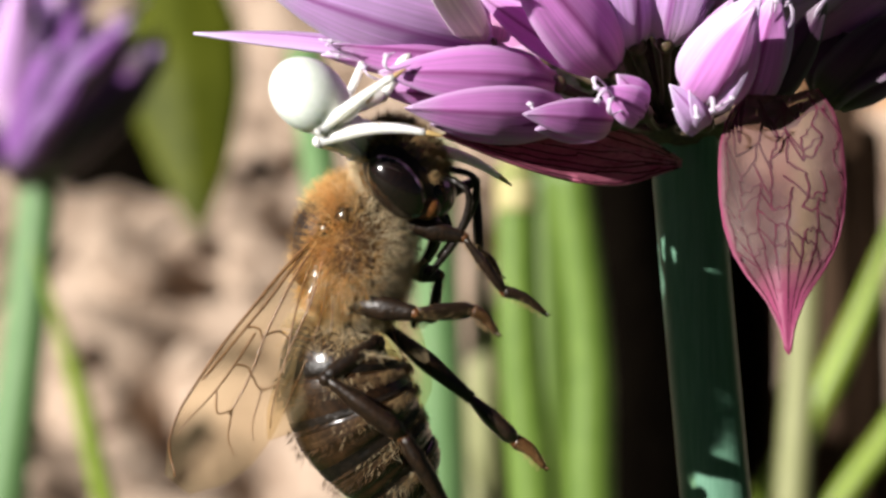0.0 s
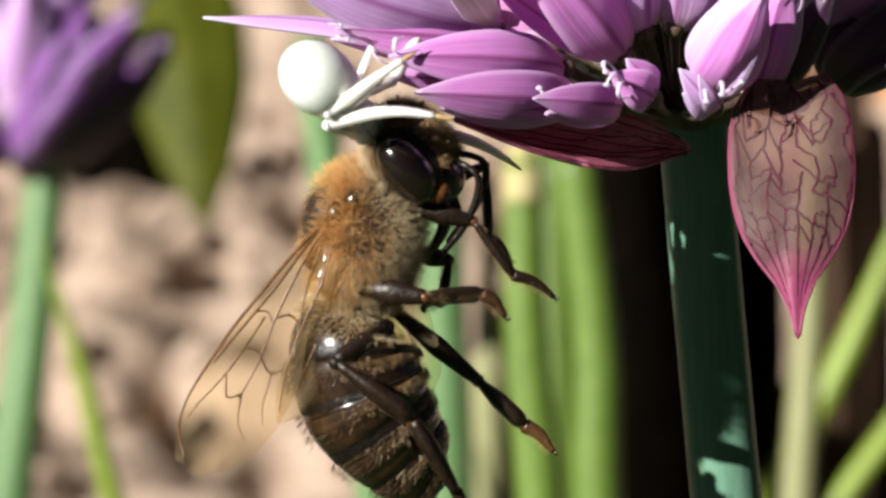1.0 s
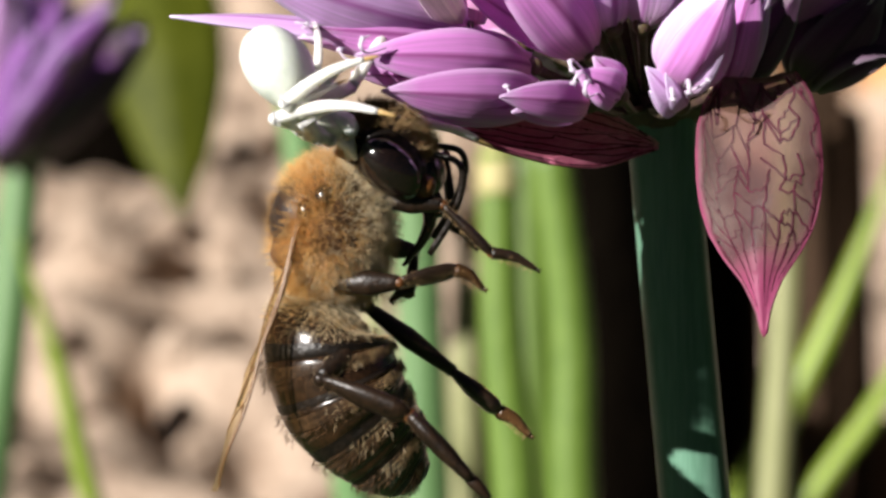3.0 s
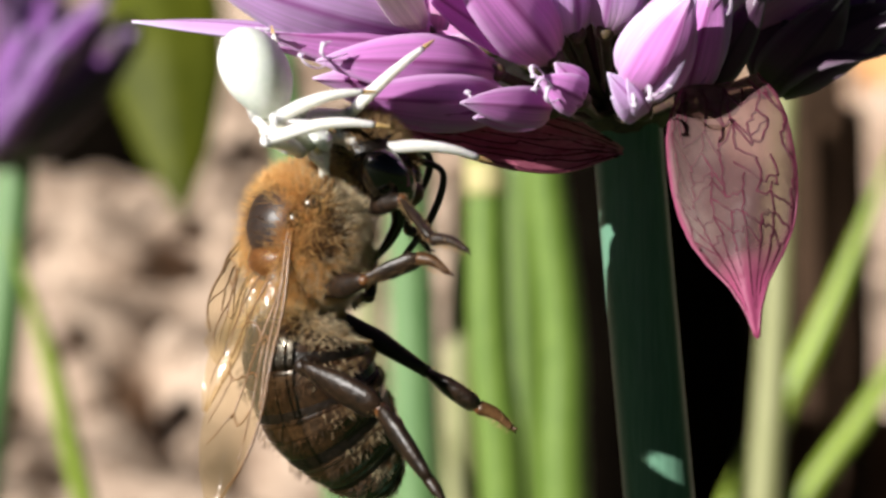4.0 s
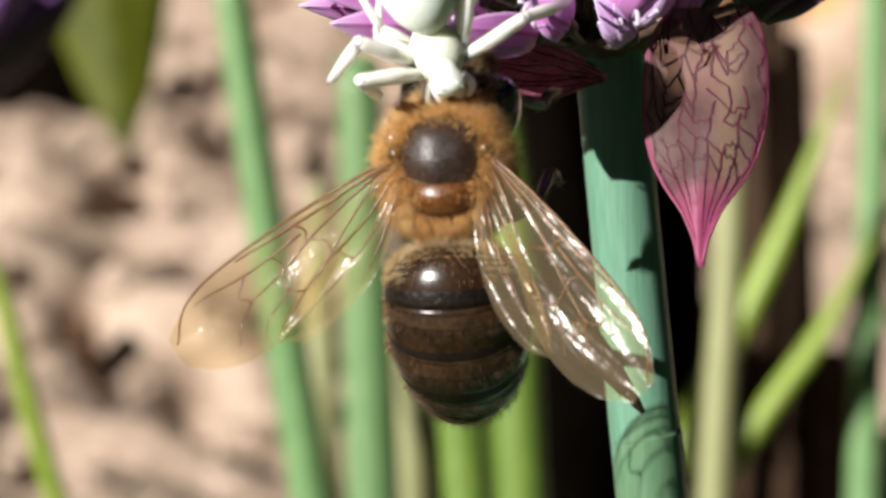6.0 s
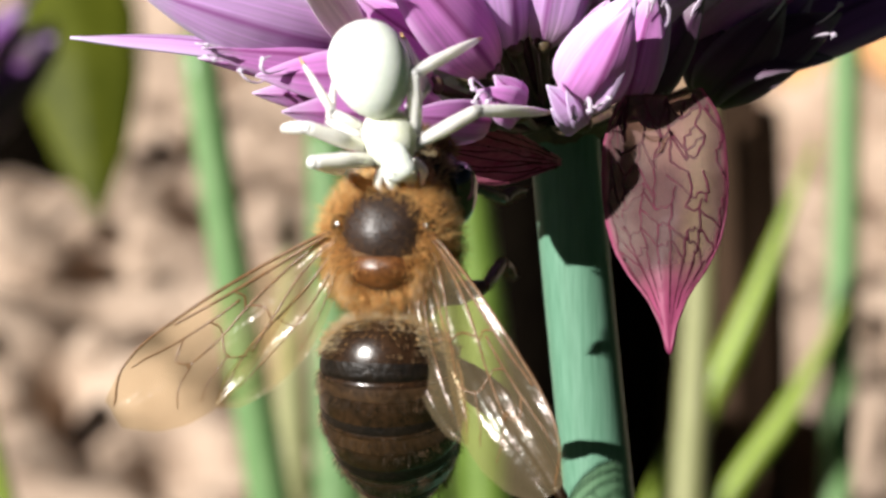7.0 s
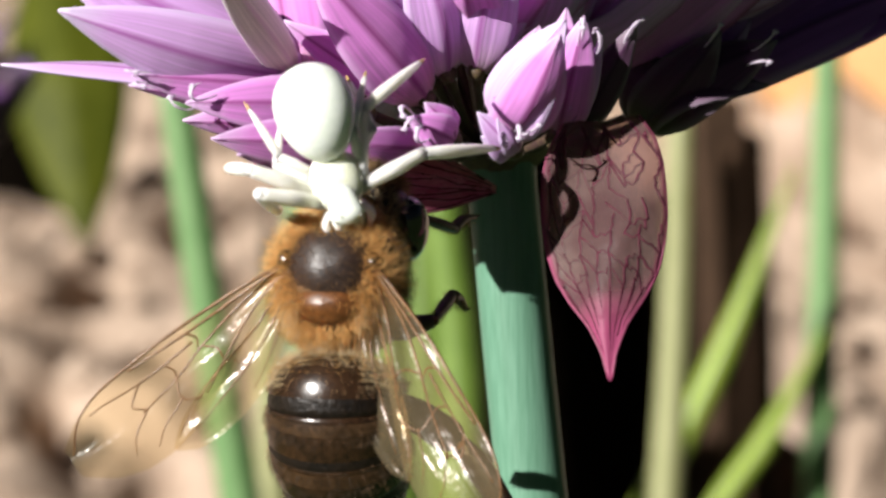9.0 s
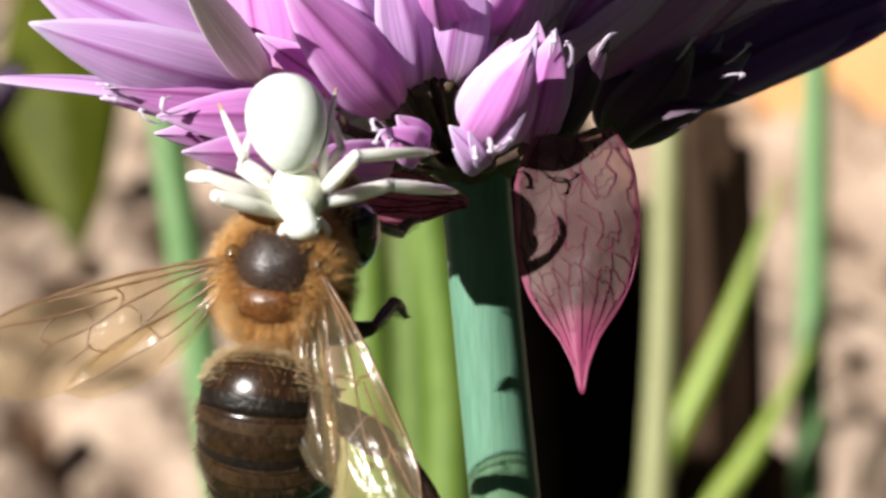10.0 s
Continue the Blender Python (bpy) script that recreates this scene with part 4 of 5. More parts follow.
        me = link_mesh("ring", tube(pts, rad, 30, 13, 0.92), BEE_BROWN)
        me.materials.append(BEE_BLACK)
        me.materials.append(BEE_BAND)
        for f in me.polygons:
            row = f.index // 30
            f.material_index = 0 if i == 0 and row < 10 else 1 if row >= 9 else 2 if 2 <= row < 4 else 0
        if i == 0:
            abd = part("abdomen", me, None, bee, "shining dark brown ringed abdomen")
        else:
            part("ring", me, None, abd, "brown ring with a black shining hind rim")

    def on_abdomen(lo, hi, zmin, zmax):
        def sample(r):
            s = r.uniform(lo, hi)
            k = min(int(s * 60), 58)
            c, t = path[k], (path[k + 1] - path[k]).normalized()
            w = r.uniform(0, 2 * math.pi)
            if any(q - 0.052 < s < q + 0.010 for q in cuts[1:6]):
                return None
            x = Vector((1, 0, 0))
            z = x.cross(t).normalized()
            nr = x * math.cos(w) + z * math.sin(w)
            if not zmin < math.sin(w) < zmax:
                return None
            return c + nr * interp(ABD_R, s) * 0.97, nr
        return sample
    for lo, hi in ((0.40, 0.45), (0.535, 0.58), (0.66, 0.70), (0.78, 0.82), (0.90, 0.94)):
        part("hair_band", fur(1100, on_abdomen(lo, hi, -0.1, 2), 0.34, rnd, 0.0058, (0, -1.9, 0.2), 0.6), FUR_TAN, abd, "narrow pale hair band", kind="stuff")
    part("fur", fur(4500, on_abdomen(0.36, 0.97, -1.1, 0.1), 0.38, rnd, 0.0065, (0, -1.2, 0), 0.6), FUR_DARK, abd, "short brown hair", kind="stuff")
    part("fur", fur(6500, on_abdomen(0.28, 0.96, -0.85, 0.4), 0.33, rnd, 0.006, (0, -0.9, 0), 0.6), FUR_BROWN, abd, "fuzzy brown flank hair", kind="stuff")
    part("fur", fur(1800, on_abdomen(0.38, 0.97, -2, 2), 0.27, rnd, 0.0048, (0, -1.1, 0), 0.6), FUR_BROWN, abd, "fine brown hair", kind="stuff")
    part("fur", fur(250, on_abdomen(0.22, 0.37, -2, 2), 0.32, rnd, 0.006, (0, -0.9, 0), 0.6), FUR_TAN, abd, "thin short hair", kind="stuff")
    part("fur", fur(1200, on_abdomen(0.10, 0.25, -2, 0.2), 0.55, rnd, 0.0075, (0, 0.0, 0)), FUR_PALE, abd, "pale hair at the waist", kind="stuff")
    part("fur", fur(500, on_abdomen(0.14, 0.27, -2, 2), 0.42, rnd, 0.0075, (0, -0.3, 0)), FUR_GOLD, abd, "golden hair at the waist", kind="stuff")
    part("fur", fur(2600, on_abdomen(0.10, 0.30, -0.8, 0.62), 0.5, rnd, 0.008, (0, -0.2, 0), 0.6), FUR_PALE, abd, "pale yellow hair on its shoulders", kind="stuff")
    part("fur", fur(2600, on_abdomen(0.2, 0.9, -0.45, 0.25), 0.42, rnd, 0.009, (0, -0.8, 0)), FUR_PALE, abd, "pale side fringe", kind="stuff")
    # head, bent down, face to the belly side
    def big(shape):
        """The head's pieces are drawn to a smaller measure and enlarged together."""
        return ([tuple(Vector(v) * 1.12) for v in shape[0]], *shape[1:])
    head = part("head", big(ellipsoid((0, 0, 0), (1.62, 1.05, 1.6), 28, 18)), BEE_BLACK, bee, "dark head", at(0, 3.0, -2.0, -53))
    for s in (-1, 1):
        part("eye", big(ellipsoid((1.26 * s, 0.05, 0.0), (0.64, 0.74, 1.16), 28, 20)), BEE_EYE, head, "glossy black compound eye")
        part("cheek", big(ellipsoid((1.02 * s, 0.32, -1.12), (0.36, 0.42, 0.36), 14, 10)), BEE_AMBER, head, "amber cheek below the eye")
    for x, z in ((-0.22, 1.42), (0.22, 1.42), (0, 1.25)):
        part("ocellus", big(ellipsoid((x, 0.72, z), (0.13, 0.13, 0.13), 10, 8)), BEE_EYE, head, "small simple eye on the crown")
    part("face", big(ellipsoid((0, 0.25, -0.85), (1.0, 0.85, 0.9), 20, 12)), BEE_BROWN, head)
    part("fur", big(fur(9000, on_ellipsoid((0, 0.2, 0.1), (1.25, 0.98, 1.5), lambda d, r: abs(d.x) < 0.66 and d.y > -0.3 and d.z > -0.45), 0.5, rnd, 0.0085)), FUR_TAN, head, "short brown face fur", kind="stuff")
    part("fur", big(fur(2600, on_ellipsoid((0, 0.1, 0.2), (1.2, 0.98, 1.5), lambda d, r: abs(d.x) < 0.7 and d.z > 0.55), 0.6, rnd, 0.0085)), FUR_BROWN, head, "upright brown hair on the crown", kind="stuff")
    part("fur", big(fur(4000, on_ellipsoid((0, -0.3, 0.2), (1.5, 0.95, 1.35), lambda d, r: d.y < 0.1 and abs(d.x) < 0.75), 0.45, rnd, 0.008)), FUR_PALE, head, "pale collar fur", kind="stuff")
    part("fur", big(fur(4500, on_ellipsoid((0, -0.4, 0.1), (1.6, 0.8, 1.5), lambda d, r: d.y < -0.42 + r.uniform(-0.15, 0.15)), 0.34, rnd, 0.008, (0, -0.4, 0))), FUR_PALE, head, "cream fur behind the eyes", kind="stuff")
    for s in (-1, 1):
        part("antenna", big(tube([(0.3 * s, 0.95, -0.5), (0.55 * s, 1.5, -1.3), (0.6 * s, 1.2, -1.9), (0.7 * s, 0.2, -2.5), (0.75 * s, -1.1, -2.9)], [0.11, 0.1, 0.12, 0.12, 0.1], 8, 22)), BEE_BLACK, head)
        part("mandible", big(tube([(0.5 * s, 0.0, -1.5), (0.4 * s, -0.1, -2.1), (0.12 * s, -0.1, -2.4)], [0.26, 0.2, 0.06], 8, 9)), BEE_BROWN, head)
    part("tongue", big(tube([(0, -0.1, -1.5), (0, -0.5, -2.2), (0, -1.2, -2.6), (0, -2.2, -2.8)], [0.3, 0.22, 0.16, 0.06], 8, 14)), BEE_BROWN, head)
    # legs
    legs = {}
    plan = {
        # name: coxa place, then femur, tibia, tarsus joints from it; thickness
        "front_r": ((1.2, 1.0, -1.5), (0.3, -0.2, -2.1), (0.1, -1.9, -3.7), (0.0, -2.5, -5.2), 0.30),
        "front_l": ((-0.9, 1.6, -2.0), (-0.3, 1.2, -2.2), (-0.3, -1.3, -2.6), (-0.2, -2.0, -3.4), 0.28),
        "mid_r": ((1.45, -1.85, 0.0), (0.8, -0.1, -2.1), (0.4, 0.2, -4.1), (0.3, -0.5, -5.0), 0.34),
        "mid_l": ((-1.0, -0.5, -2.0), (-0.3, -0.1, -1.3), (-0.3, -1.6, -1.2), (-0.2, -1.9, -0.5), 0.30),
        "hind_r": ((1.45, -3.1, -1.0), (0.95, -1.35, 1.7), (1.1, -3.0, -1.1), (0.5, -5.3, -2.9), 0.44),
        "hind_l": ((-1.0, -2.6, -1.6), (-0.6, -2.1, -3.2), (-0.5, -3.5, -5.0), (-0.4, -4.3, -6.1), 0.38)}
    for key, (c, f, t, e, w) in plan.items():
        c, f, t, e = Vector(c), Vector(f), Vector(t), Vector(e)
        leg = part("leg", join(ellipsoid((0, 0, 0), (w * 0.7,) * 3, 10, 8), tube([(0, 0, 0), f * 0.5, f], [w * 0.7, w * 1.3, w * 0.75], 12, 14, 0.75)), BEE_LEG, bee, "dark jointed leg", at(*c))
        hind = 1.4 if "hind" in key else 1.05
        part("tibia", tube([f, f * 0.55 + t * 0.45, t * 0.85 + f * 0.15, t], [w * 0.6, w * hind, w * hind, w * 0.7], 10, 14, 0.6), BEE_GLOSS if key == "hind_l" else BEE_LEG, leg)
        q = (t + e) / 2 + Vector((0, 0.15, 0))
        if key == "hind_r":
            # broad pollen-brush joint, then the slender foot
            low = e + (e - t).normalized() * 0.9
            foot = join(tube([t, t * 0.6 + e * 0.4, e], [w * 0.8, w * 1.2, w * 1.15, w * 0.7], 12, 14, 0.6), tube([e, (e + low) / 2, low], [w * 0.5, w * 0.45, w * 0.2], 8, 8))
        else:
            steps = [tube([t * (1 - u) + (q if u < 0.6 else e) * u + Vector((0, 0.1 * math.sin(3 * u), 0)) for u in (a, a + 0.15)], [w * 0.34, w * 0.5, w * 0.3], 8, 5) for a in (0.2, 0.4)]
            foot = join(tube([t, q, e], [w * 0.75, w * 0.6, w * 0.3], 8, 14), *steps,
                        tube([e, e + Vector((0.12, -0.05, -0.2))], [w * 0.22, w * 0.05], 6), tube([e, e + Vector((-0.12, -0.15, -0.15))], [w * 0.22, w * 0.05], 6))
        part("foot", foot, BEE_FOOT if "hind_l" in key or "mid" in key else BEE_LEG, leg)
        part("knee", ellipsoid(f, (w * 0.66, w * 0.62, w * 0.62), 12, 8), BEE_LEG if "hind" in key else BEE_AMBER, leg, "rounded knee")
        part("ankle", ellipsoid(t, (w * 0.62, w * 0.6, w * 0.6), 12, 8), BEE_AMBER, leg, "amber ankle")
        def on_leg(r, a=f, b=t, w=w):
            u = r.uniform(0, 1)
            d = Vector([r.gauss(0, 1) for _ in range(3)]).normalized()
            return a * (1 - u) + b * u + d * w * 0.5, d
        def on_foot(r, a=t, b=e, w=w):
            u = r.uniform(0, 0.9)
            d = Vector([r.gauss(0, 1) for _ in range(3)]).normalized()
            return a * (1 - u) + b * u + d * w * 0.45, d
        part("bristles", fur(260, on_foot, 0.22, rnd, 0.005), FUR_TAN, leg, kind="stuff")
        part("bristles", fur(520, on_leg, 0.24, rnd, 0.005), FUR_TAN, leg, kind="stuff")
        legs[key] = (leg, c, e)
    # wings, drawn in their own plane: x along the wing, y towards the hind edge
    wings = {}
    for s, key in ((1, "r"), (-1, "l")):
        wings[key] = build_wing(bee, s)
    return bee, head, legs, wings


def wing_skin(length, front, back, seed):
    """A rippled membrane between a front and a hind edge, with a little thickness."""
    n, m = 34, 11
    verts, faces = [], []
    for side in (0.008, -0.008):
        for i in range(n + 1):
            s = i / n
            a, b = interp(front, s), interp(back, s)
            for j in range(m):
                v = j / (m - 1)
                z = 0.10 * math.sin(v * 9 + 2 * s + seed) * min(1, 4 * v) + 0.05 * math.sin(s * 16 + 3 * v) + 0.25 * s * s
                verts.append((s * length, a + (b - a) * v, z + side))
    k = (n + 1) * m
    for i in range(n):
        for j in range(m - 1):
            a, b, c, d = i * m + j, i * m + j + 1, (i + 1) * m + j + 1, (i + 1) * m + j
            faces += [(a, d, c, b), (k + a, k + b, k + c, k + d)]
    return verts, faces


FORE_FRONT = [-0.10, -0.22, -0.30, -0.34, -0.36, -0.36, -0.34, -0.28, -0.14, 0.16, 0.80]
FORE_BACK = [0.25, 0.55, 0.95, 1.45, 1.95, 2.42, 2.78, 2.95, 2.92, 2.62, 1.85]
HIND_FRONT = [0.15, 0.45, 0.75, 1.00, 1.20, 1.36, 1.50, 1.70, 1.95, 2.25, 2.80]
HIND_BACK = [0.55, 1.25, 1.85, 2.35, 2.75, 3.05, 3.25, 3.35, 3.40, 3.35, 2.95]


def build_wing(bee, s):
    L = 9.7
    def at_wing(front, back, length, pts, seed):
        out = []
        for u, v in pts:
            a, b = interp(front, u), interp(back, u)
            z = 0.10 * math.sin(v * 9 + 2 * u + seed) * min(1, 4 * v) + 0.05 * math.sin(u * 16 + 3 * v) + 0.25 * u * u
            out.append(Vector((u * length, a + (b - a) * v, z)))
        return out
    def flip(shape):
        return ([(v[0] * s, v[1] * -1, v[2]) for v in shape[0]], [f[::-1] for f in shape[1]] if s > 0 else shape[1])
    wing = part("wing", flip(wing_skin(L, FORE_FRONT, FORE_BACK, 0.4)), WING, bee, "clear brownish membranous wing with dark veins")
    vein = lambda pts, r0, r1, n=24: tube(at_wing(FORE_FRONT, FORE_BACK, L, smooth2(pts, n), 0.4), [r0, (r0 + r1) / 2, r1], 6, None)
    lines = [([(0, 0), (0.3, 0.0), (0.65, 0.0), (0.9, 0.02), (0.985, 0.3)], 0.07, 0.03),
             ([(0, 0.2), (0.25, 0.16), (0.5, 0.09), (0.66, 0.04)], 0.06, 0.04),
             ([(0, 0.35), (0.2, 0.36), (0.4, 0.40), (0.52, 0.45), (0.70, 0.48)], 0.055, 0.03),
             ([(0, 0.6), (0.18, 0.72), (0.36, 0.82), (0.48, 0.86)], 0.045, 0.025),
             ([(0.40, 0.40), (0.36, 0.6), (0.36, 0.82)], 0.04, 0.03), ([(0.42, 0.12), (0.40, 0.26), (0.42, 0.40)], 0.04, 0.03),
             ([(0.42, 0.26), (0.55, 0.24), (0.70, 0.20), (0.86, 0.10)], 0.045, 0.025), ([(0.55, 0.24), (0.53, 0.36), (0.54, 0.46)], 0.035, 0.03),
             ([(0.66, 0.22), (0.72, 0.36), (0.68, 0.48)], 0.035, 0.03), ([(0.54, 0.46), (0.56, 0.66), (0.50, 0.84)], 0.035, 0.025),
             ([(0.68, 0.48), (0.76, 0.62), (0.80, 0.80)], 0.03, 0.015), ([(0.55, 0.66), (0.66, 0.74), (0.72, 0.86)], 0.03, 0.015)]
    part("wing_vein", flip(join(*[vein(*ln) for ln in lines])[:2]), WING_VEIN, wing, "fine brown veins")
    hind = part("hind_wing", flip(wing_skin(6.6, HIND_FRONT, HIND_BACK, 2.0)), WING, wing, "smaller clear hind wing", at(0, 0, -0.12))
    hv = [([(0, 0.1), (0.3, 0.05), (0.7, 0.05), (0.95, 0.2)], 0.05, 0.02), ([(0, 0.4), (0.3, 0.42), (0.6, 0.45), (0.85, 0.5)], 0.04, 0.015),
          ([(0, 0.6), (0.25, 0.72), (0.5, 0.82)], 0.035, 0.015), ([(0.45, 0.44), (0.48, 0.25), (0.5, 0.06)], 0.03, 0.02)]
    part("wing_vein", flip(join(*[tube(at_wing(HIND_FRONT, HIND_BACK, 6.6, smooth2(p, 16), 2.0), [a, b], 6, None) for p, a, b in hv])[:2]), WING_VEIN, wing, m=at(0, 0, -0.12))
    return wing


def smooth2(pts, n):
    return [(p.x, p.y) for p in smooth_path([(u, v, 0) for u, v in pts], n)]


bee, bee_head, bee_legs, bee_wings = build_bee()

# ---- crab spider: x to its right, y forward, z to its back, mm from the middle of its front body ----
SPIDER_LEGS = {
    # name: hip, length of thigh, length of shin with foot, thickness
    "r1": ((0.75, 0.55, -0.1), 2.5, 4.3, 0.26), "r2": ((0.9, 0.1, -0.1), 2.5, 3.6, 0.25),
    "r3": ((0.9, -0.3, -0.15), 1.2, 2.0, 0.17), "r4": ((0.8, -0.6, -0.15), 1.15, 2.2, 0.17),
    "l1": ((-0.75, 0.45, -0.1), 2.6, 4.5, 0.26), "l2": ((-0.9, 0.0, -0.1), 2.1, 4.3, 0.25),
    "l3": ((-0.9, -0.3, -0.15), 1.4, 2.7, 0.17), "l4": ((-0.8, -0.6, -0.15), 1.15, 2.2, 0.17)}


def build_spider():
    sp = thing("crab_spider", PLANT, "white crab spider with a round abdomen gripping the bee's neck", "spider")
    sp.scale = (0.92, 0.92, 0.92)
    car = part("front_body", ellipsoid((0, 0, 0), (0.92, 1.12, 0.68), 28, 16), SPIDER_GREEN, sp, "pale greenish front body")
    part("head_shield", tube([(0, -0.35, 0.42), (0, 0.5, 0.48), (0, 1.2, 0.36), (0, 1.42, 0.15)], [0.3, 0.46, 0.62, 0.42], 18, 16, 0.5), SPIDER_WHITE, car, "white face plate")
    for s in (-1, 1):
        for x, y, z in ((0.2, 1.62, 0.42), (0.45, 1.5, 0.5), (0.3, 1.3, 0.78), (0.58, 1.1, 0.62)):
            part("eye", ellipsoid((x * s, y - 0.15, z), (0.05, 0.05, 0.05), 8, 6), SPIDER_GREEN, car)
        part("fang", tube([(0.3 * s, 1.3, -0.1), (0.3 * s, 1.6, -0.4), (0.2 * s, 1.8, -0.9)], [0.3, 0.24, 0.08], 10, 10), SPIDER_WHITE, car)
        part("feeler", tube([(0.55 * s, 0.95, -0.1), (0.8 * s, 1.4, -0.15), (0.6 * s, 1.8, -0.5)], [0.17, 0.16, 0.1], 8, 12), SPIDER_LEG, car)
    egg = [i / 60 for i in range(61)]
    pts = [(0, -3.35 * u, 0.3 * math.sin(math.pi * u)) for u in egg]
    rad = [0.05 + 1.33 * math.sqrt(max(0.0, 1 - (2 * u - 1) ** 2)) * (0.86 + 0.26 * u) for u in egg]
    belly = part("abdomen", tube(pts, rad, 44, None, 0.82), SPIDER_WHITE, sp, "round smooth white abdomen", at(0, -0.7, 0.35))
    part("spinneret", ellipsoid((0, -3.3, -0.1), (0.12, 0.12, 0.12), 10, 8), SPIDER_LEG, belly)
    legs = {}
    for key, (h, fl, sl, w) in SPIDER_LEGS.items():
        leg = part("leg", join(ellipsoid((0, 0, 0), (w, w, w), 10, 8),
                               tube([(0, 0, 0), (0, -0.06 * fl, 0.5 * fl), (0, 0, fl)], [w * 0.85, w * 1.12, w * 0.9], 12, 12)),
                   SPIDER_LEG, sp, "glassy white jointed leg", at(*h))
        bow = lambda u: (0, -0.10 * sl * math.sin(math.pi * u), sl * u)
        shape = join(ellipsoid((0, 0, 0), (w * 0.92,) * 3, 10, 8), tube([bow(u) for u in (0, 0.22, 0.45, 0.66, 0.86)], [w * 0.84, w * 0.94, w * 0.80, w * 0.64, w * 0.42], 14, 20))
        tip = tube([bow(u) for u in (0.85, 0.93, 1.0)], [w * 0.41, w * 0.3, w * 0.12], 10, 6)
        k = len(shape[1])
        me = link_mesh("shin", join(shape, tip), SPIDER_LEG)
        me.materials.append(SPIDER_TIP)
        for f in me.polygons[k:]:
            f.material_index = 1
        shin = part("shin", me, None, leg, "pale shin with an amber tip", at(0, 0, fl))
        legs[key] = (leg, shin)
    return sp, belly, legs


spider, spider_belly, spider_legs = build_spider()


# ---- movement ----
def facing(x, y, depth, forward, back):
    """A pose in the plant's frame: forward and back directions given there."""
    f = Vector(forward).normalized()
    b = Vector(back)
    b = (b - f * b.dot(f)).normalized()
    m = Matrix((f.cross(b), f, b)).transposed().to_4x4()
    return PLANT @ Matrix.Translation(P(x, y, depth) * MM) @ m


def bee_pose(x, y, turn, lean=0.0, nod=0.0, depth=-9.0):
    """turn: 0 shows the bee's flank, 90 its back. lean: to the right at the head. nod: head towards the camera."""
    a, l, q = radians(turn), radians(lean), radians(nod)
    f = Vector((math.sin(l), -math.sin(q), math.cos(l)))
    return facing(x, y, depth, f, (-math.cos(a), -math.sin(a), math.sin(l) * math.cos(a)))


def inside(m, x, y, depth, size=1.0):
    """A place of the plant's frame as seen from a thing at pose m, mm."""
    return (m.inverted() @ PLANT @ (P(x, y, depth) * MM)) / MM / size


def along(d, hint=(0, 0, 1)):
    """A turn whose z runs along d and whose y leans away from the hint."""
    z = Vector(d).normalized()
    y = -Vector(hint)
    y = (y - z * y.dot(z)).normalized()
    return Matrix((y.cross(z), y, z)).transposed().to_4x4()


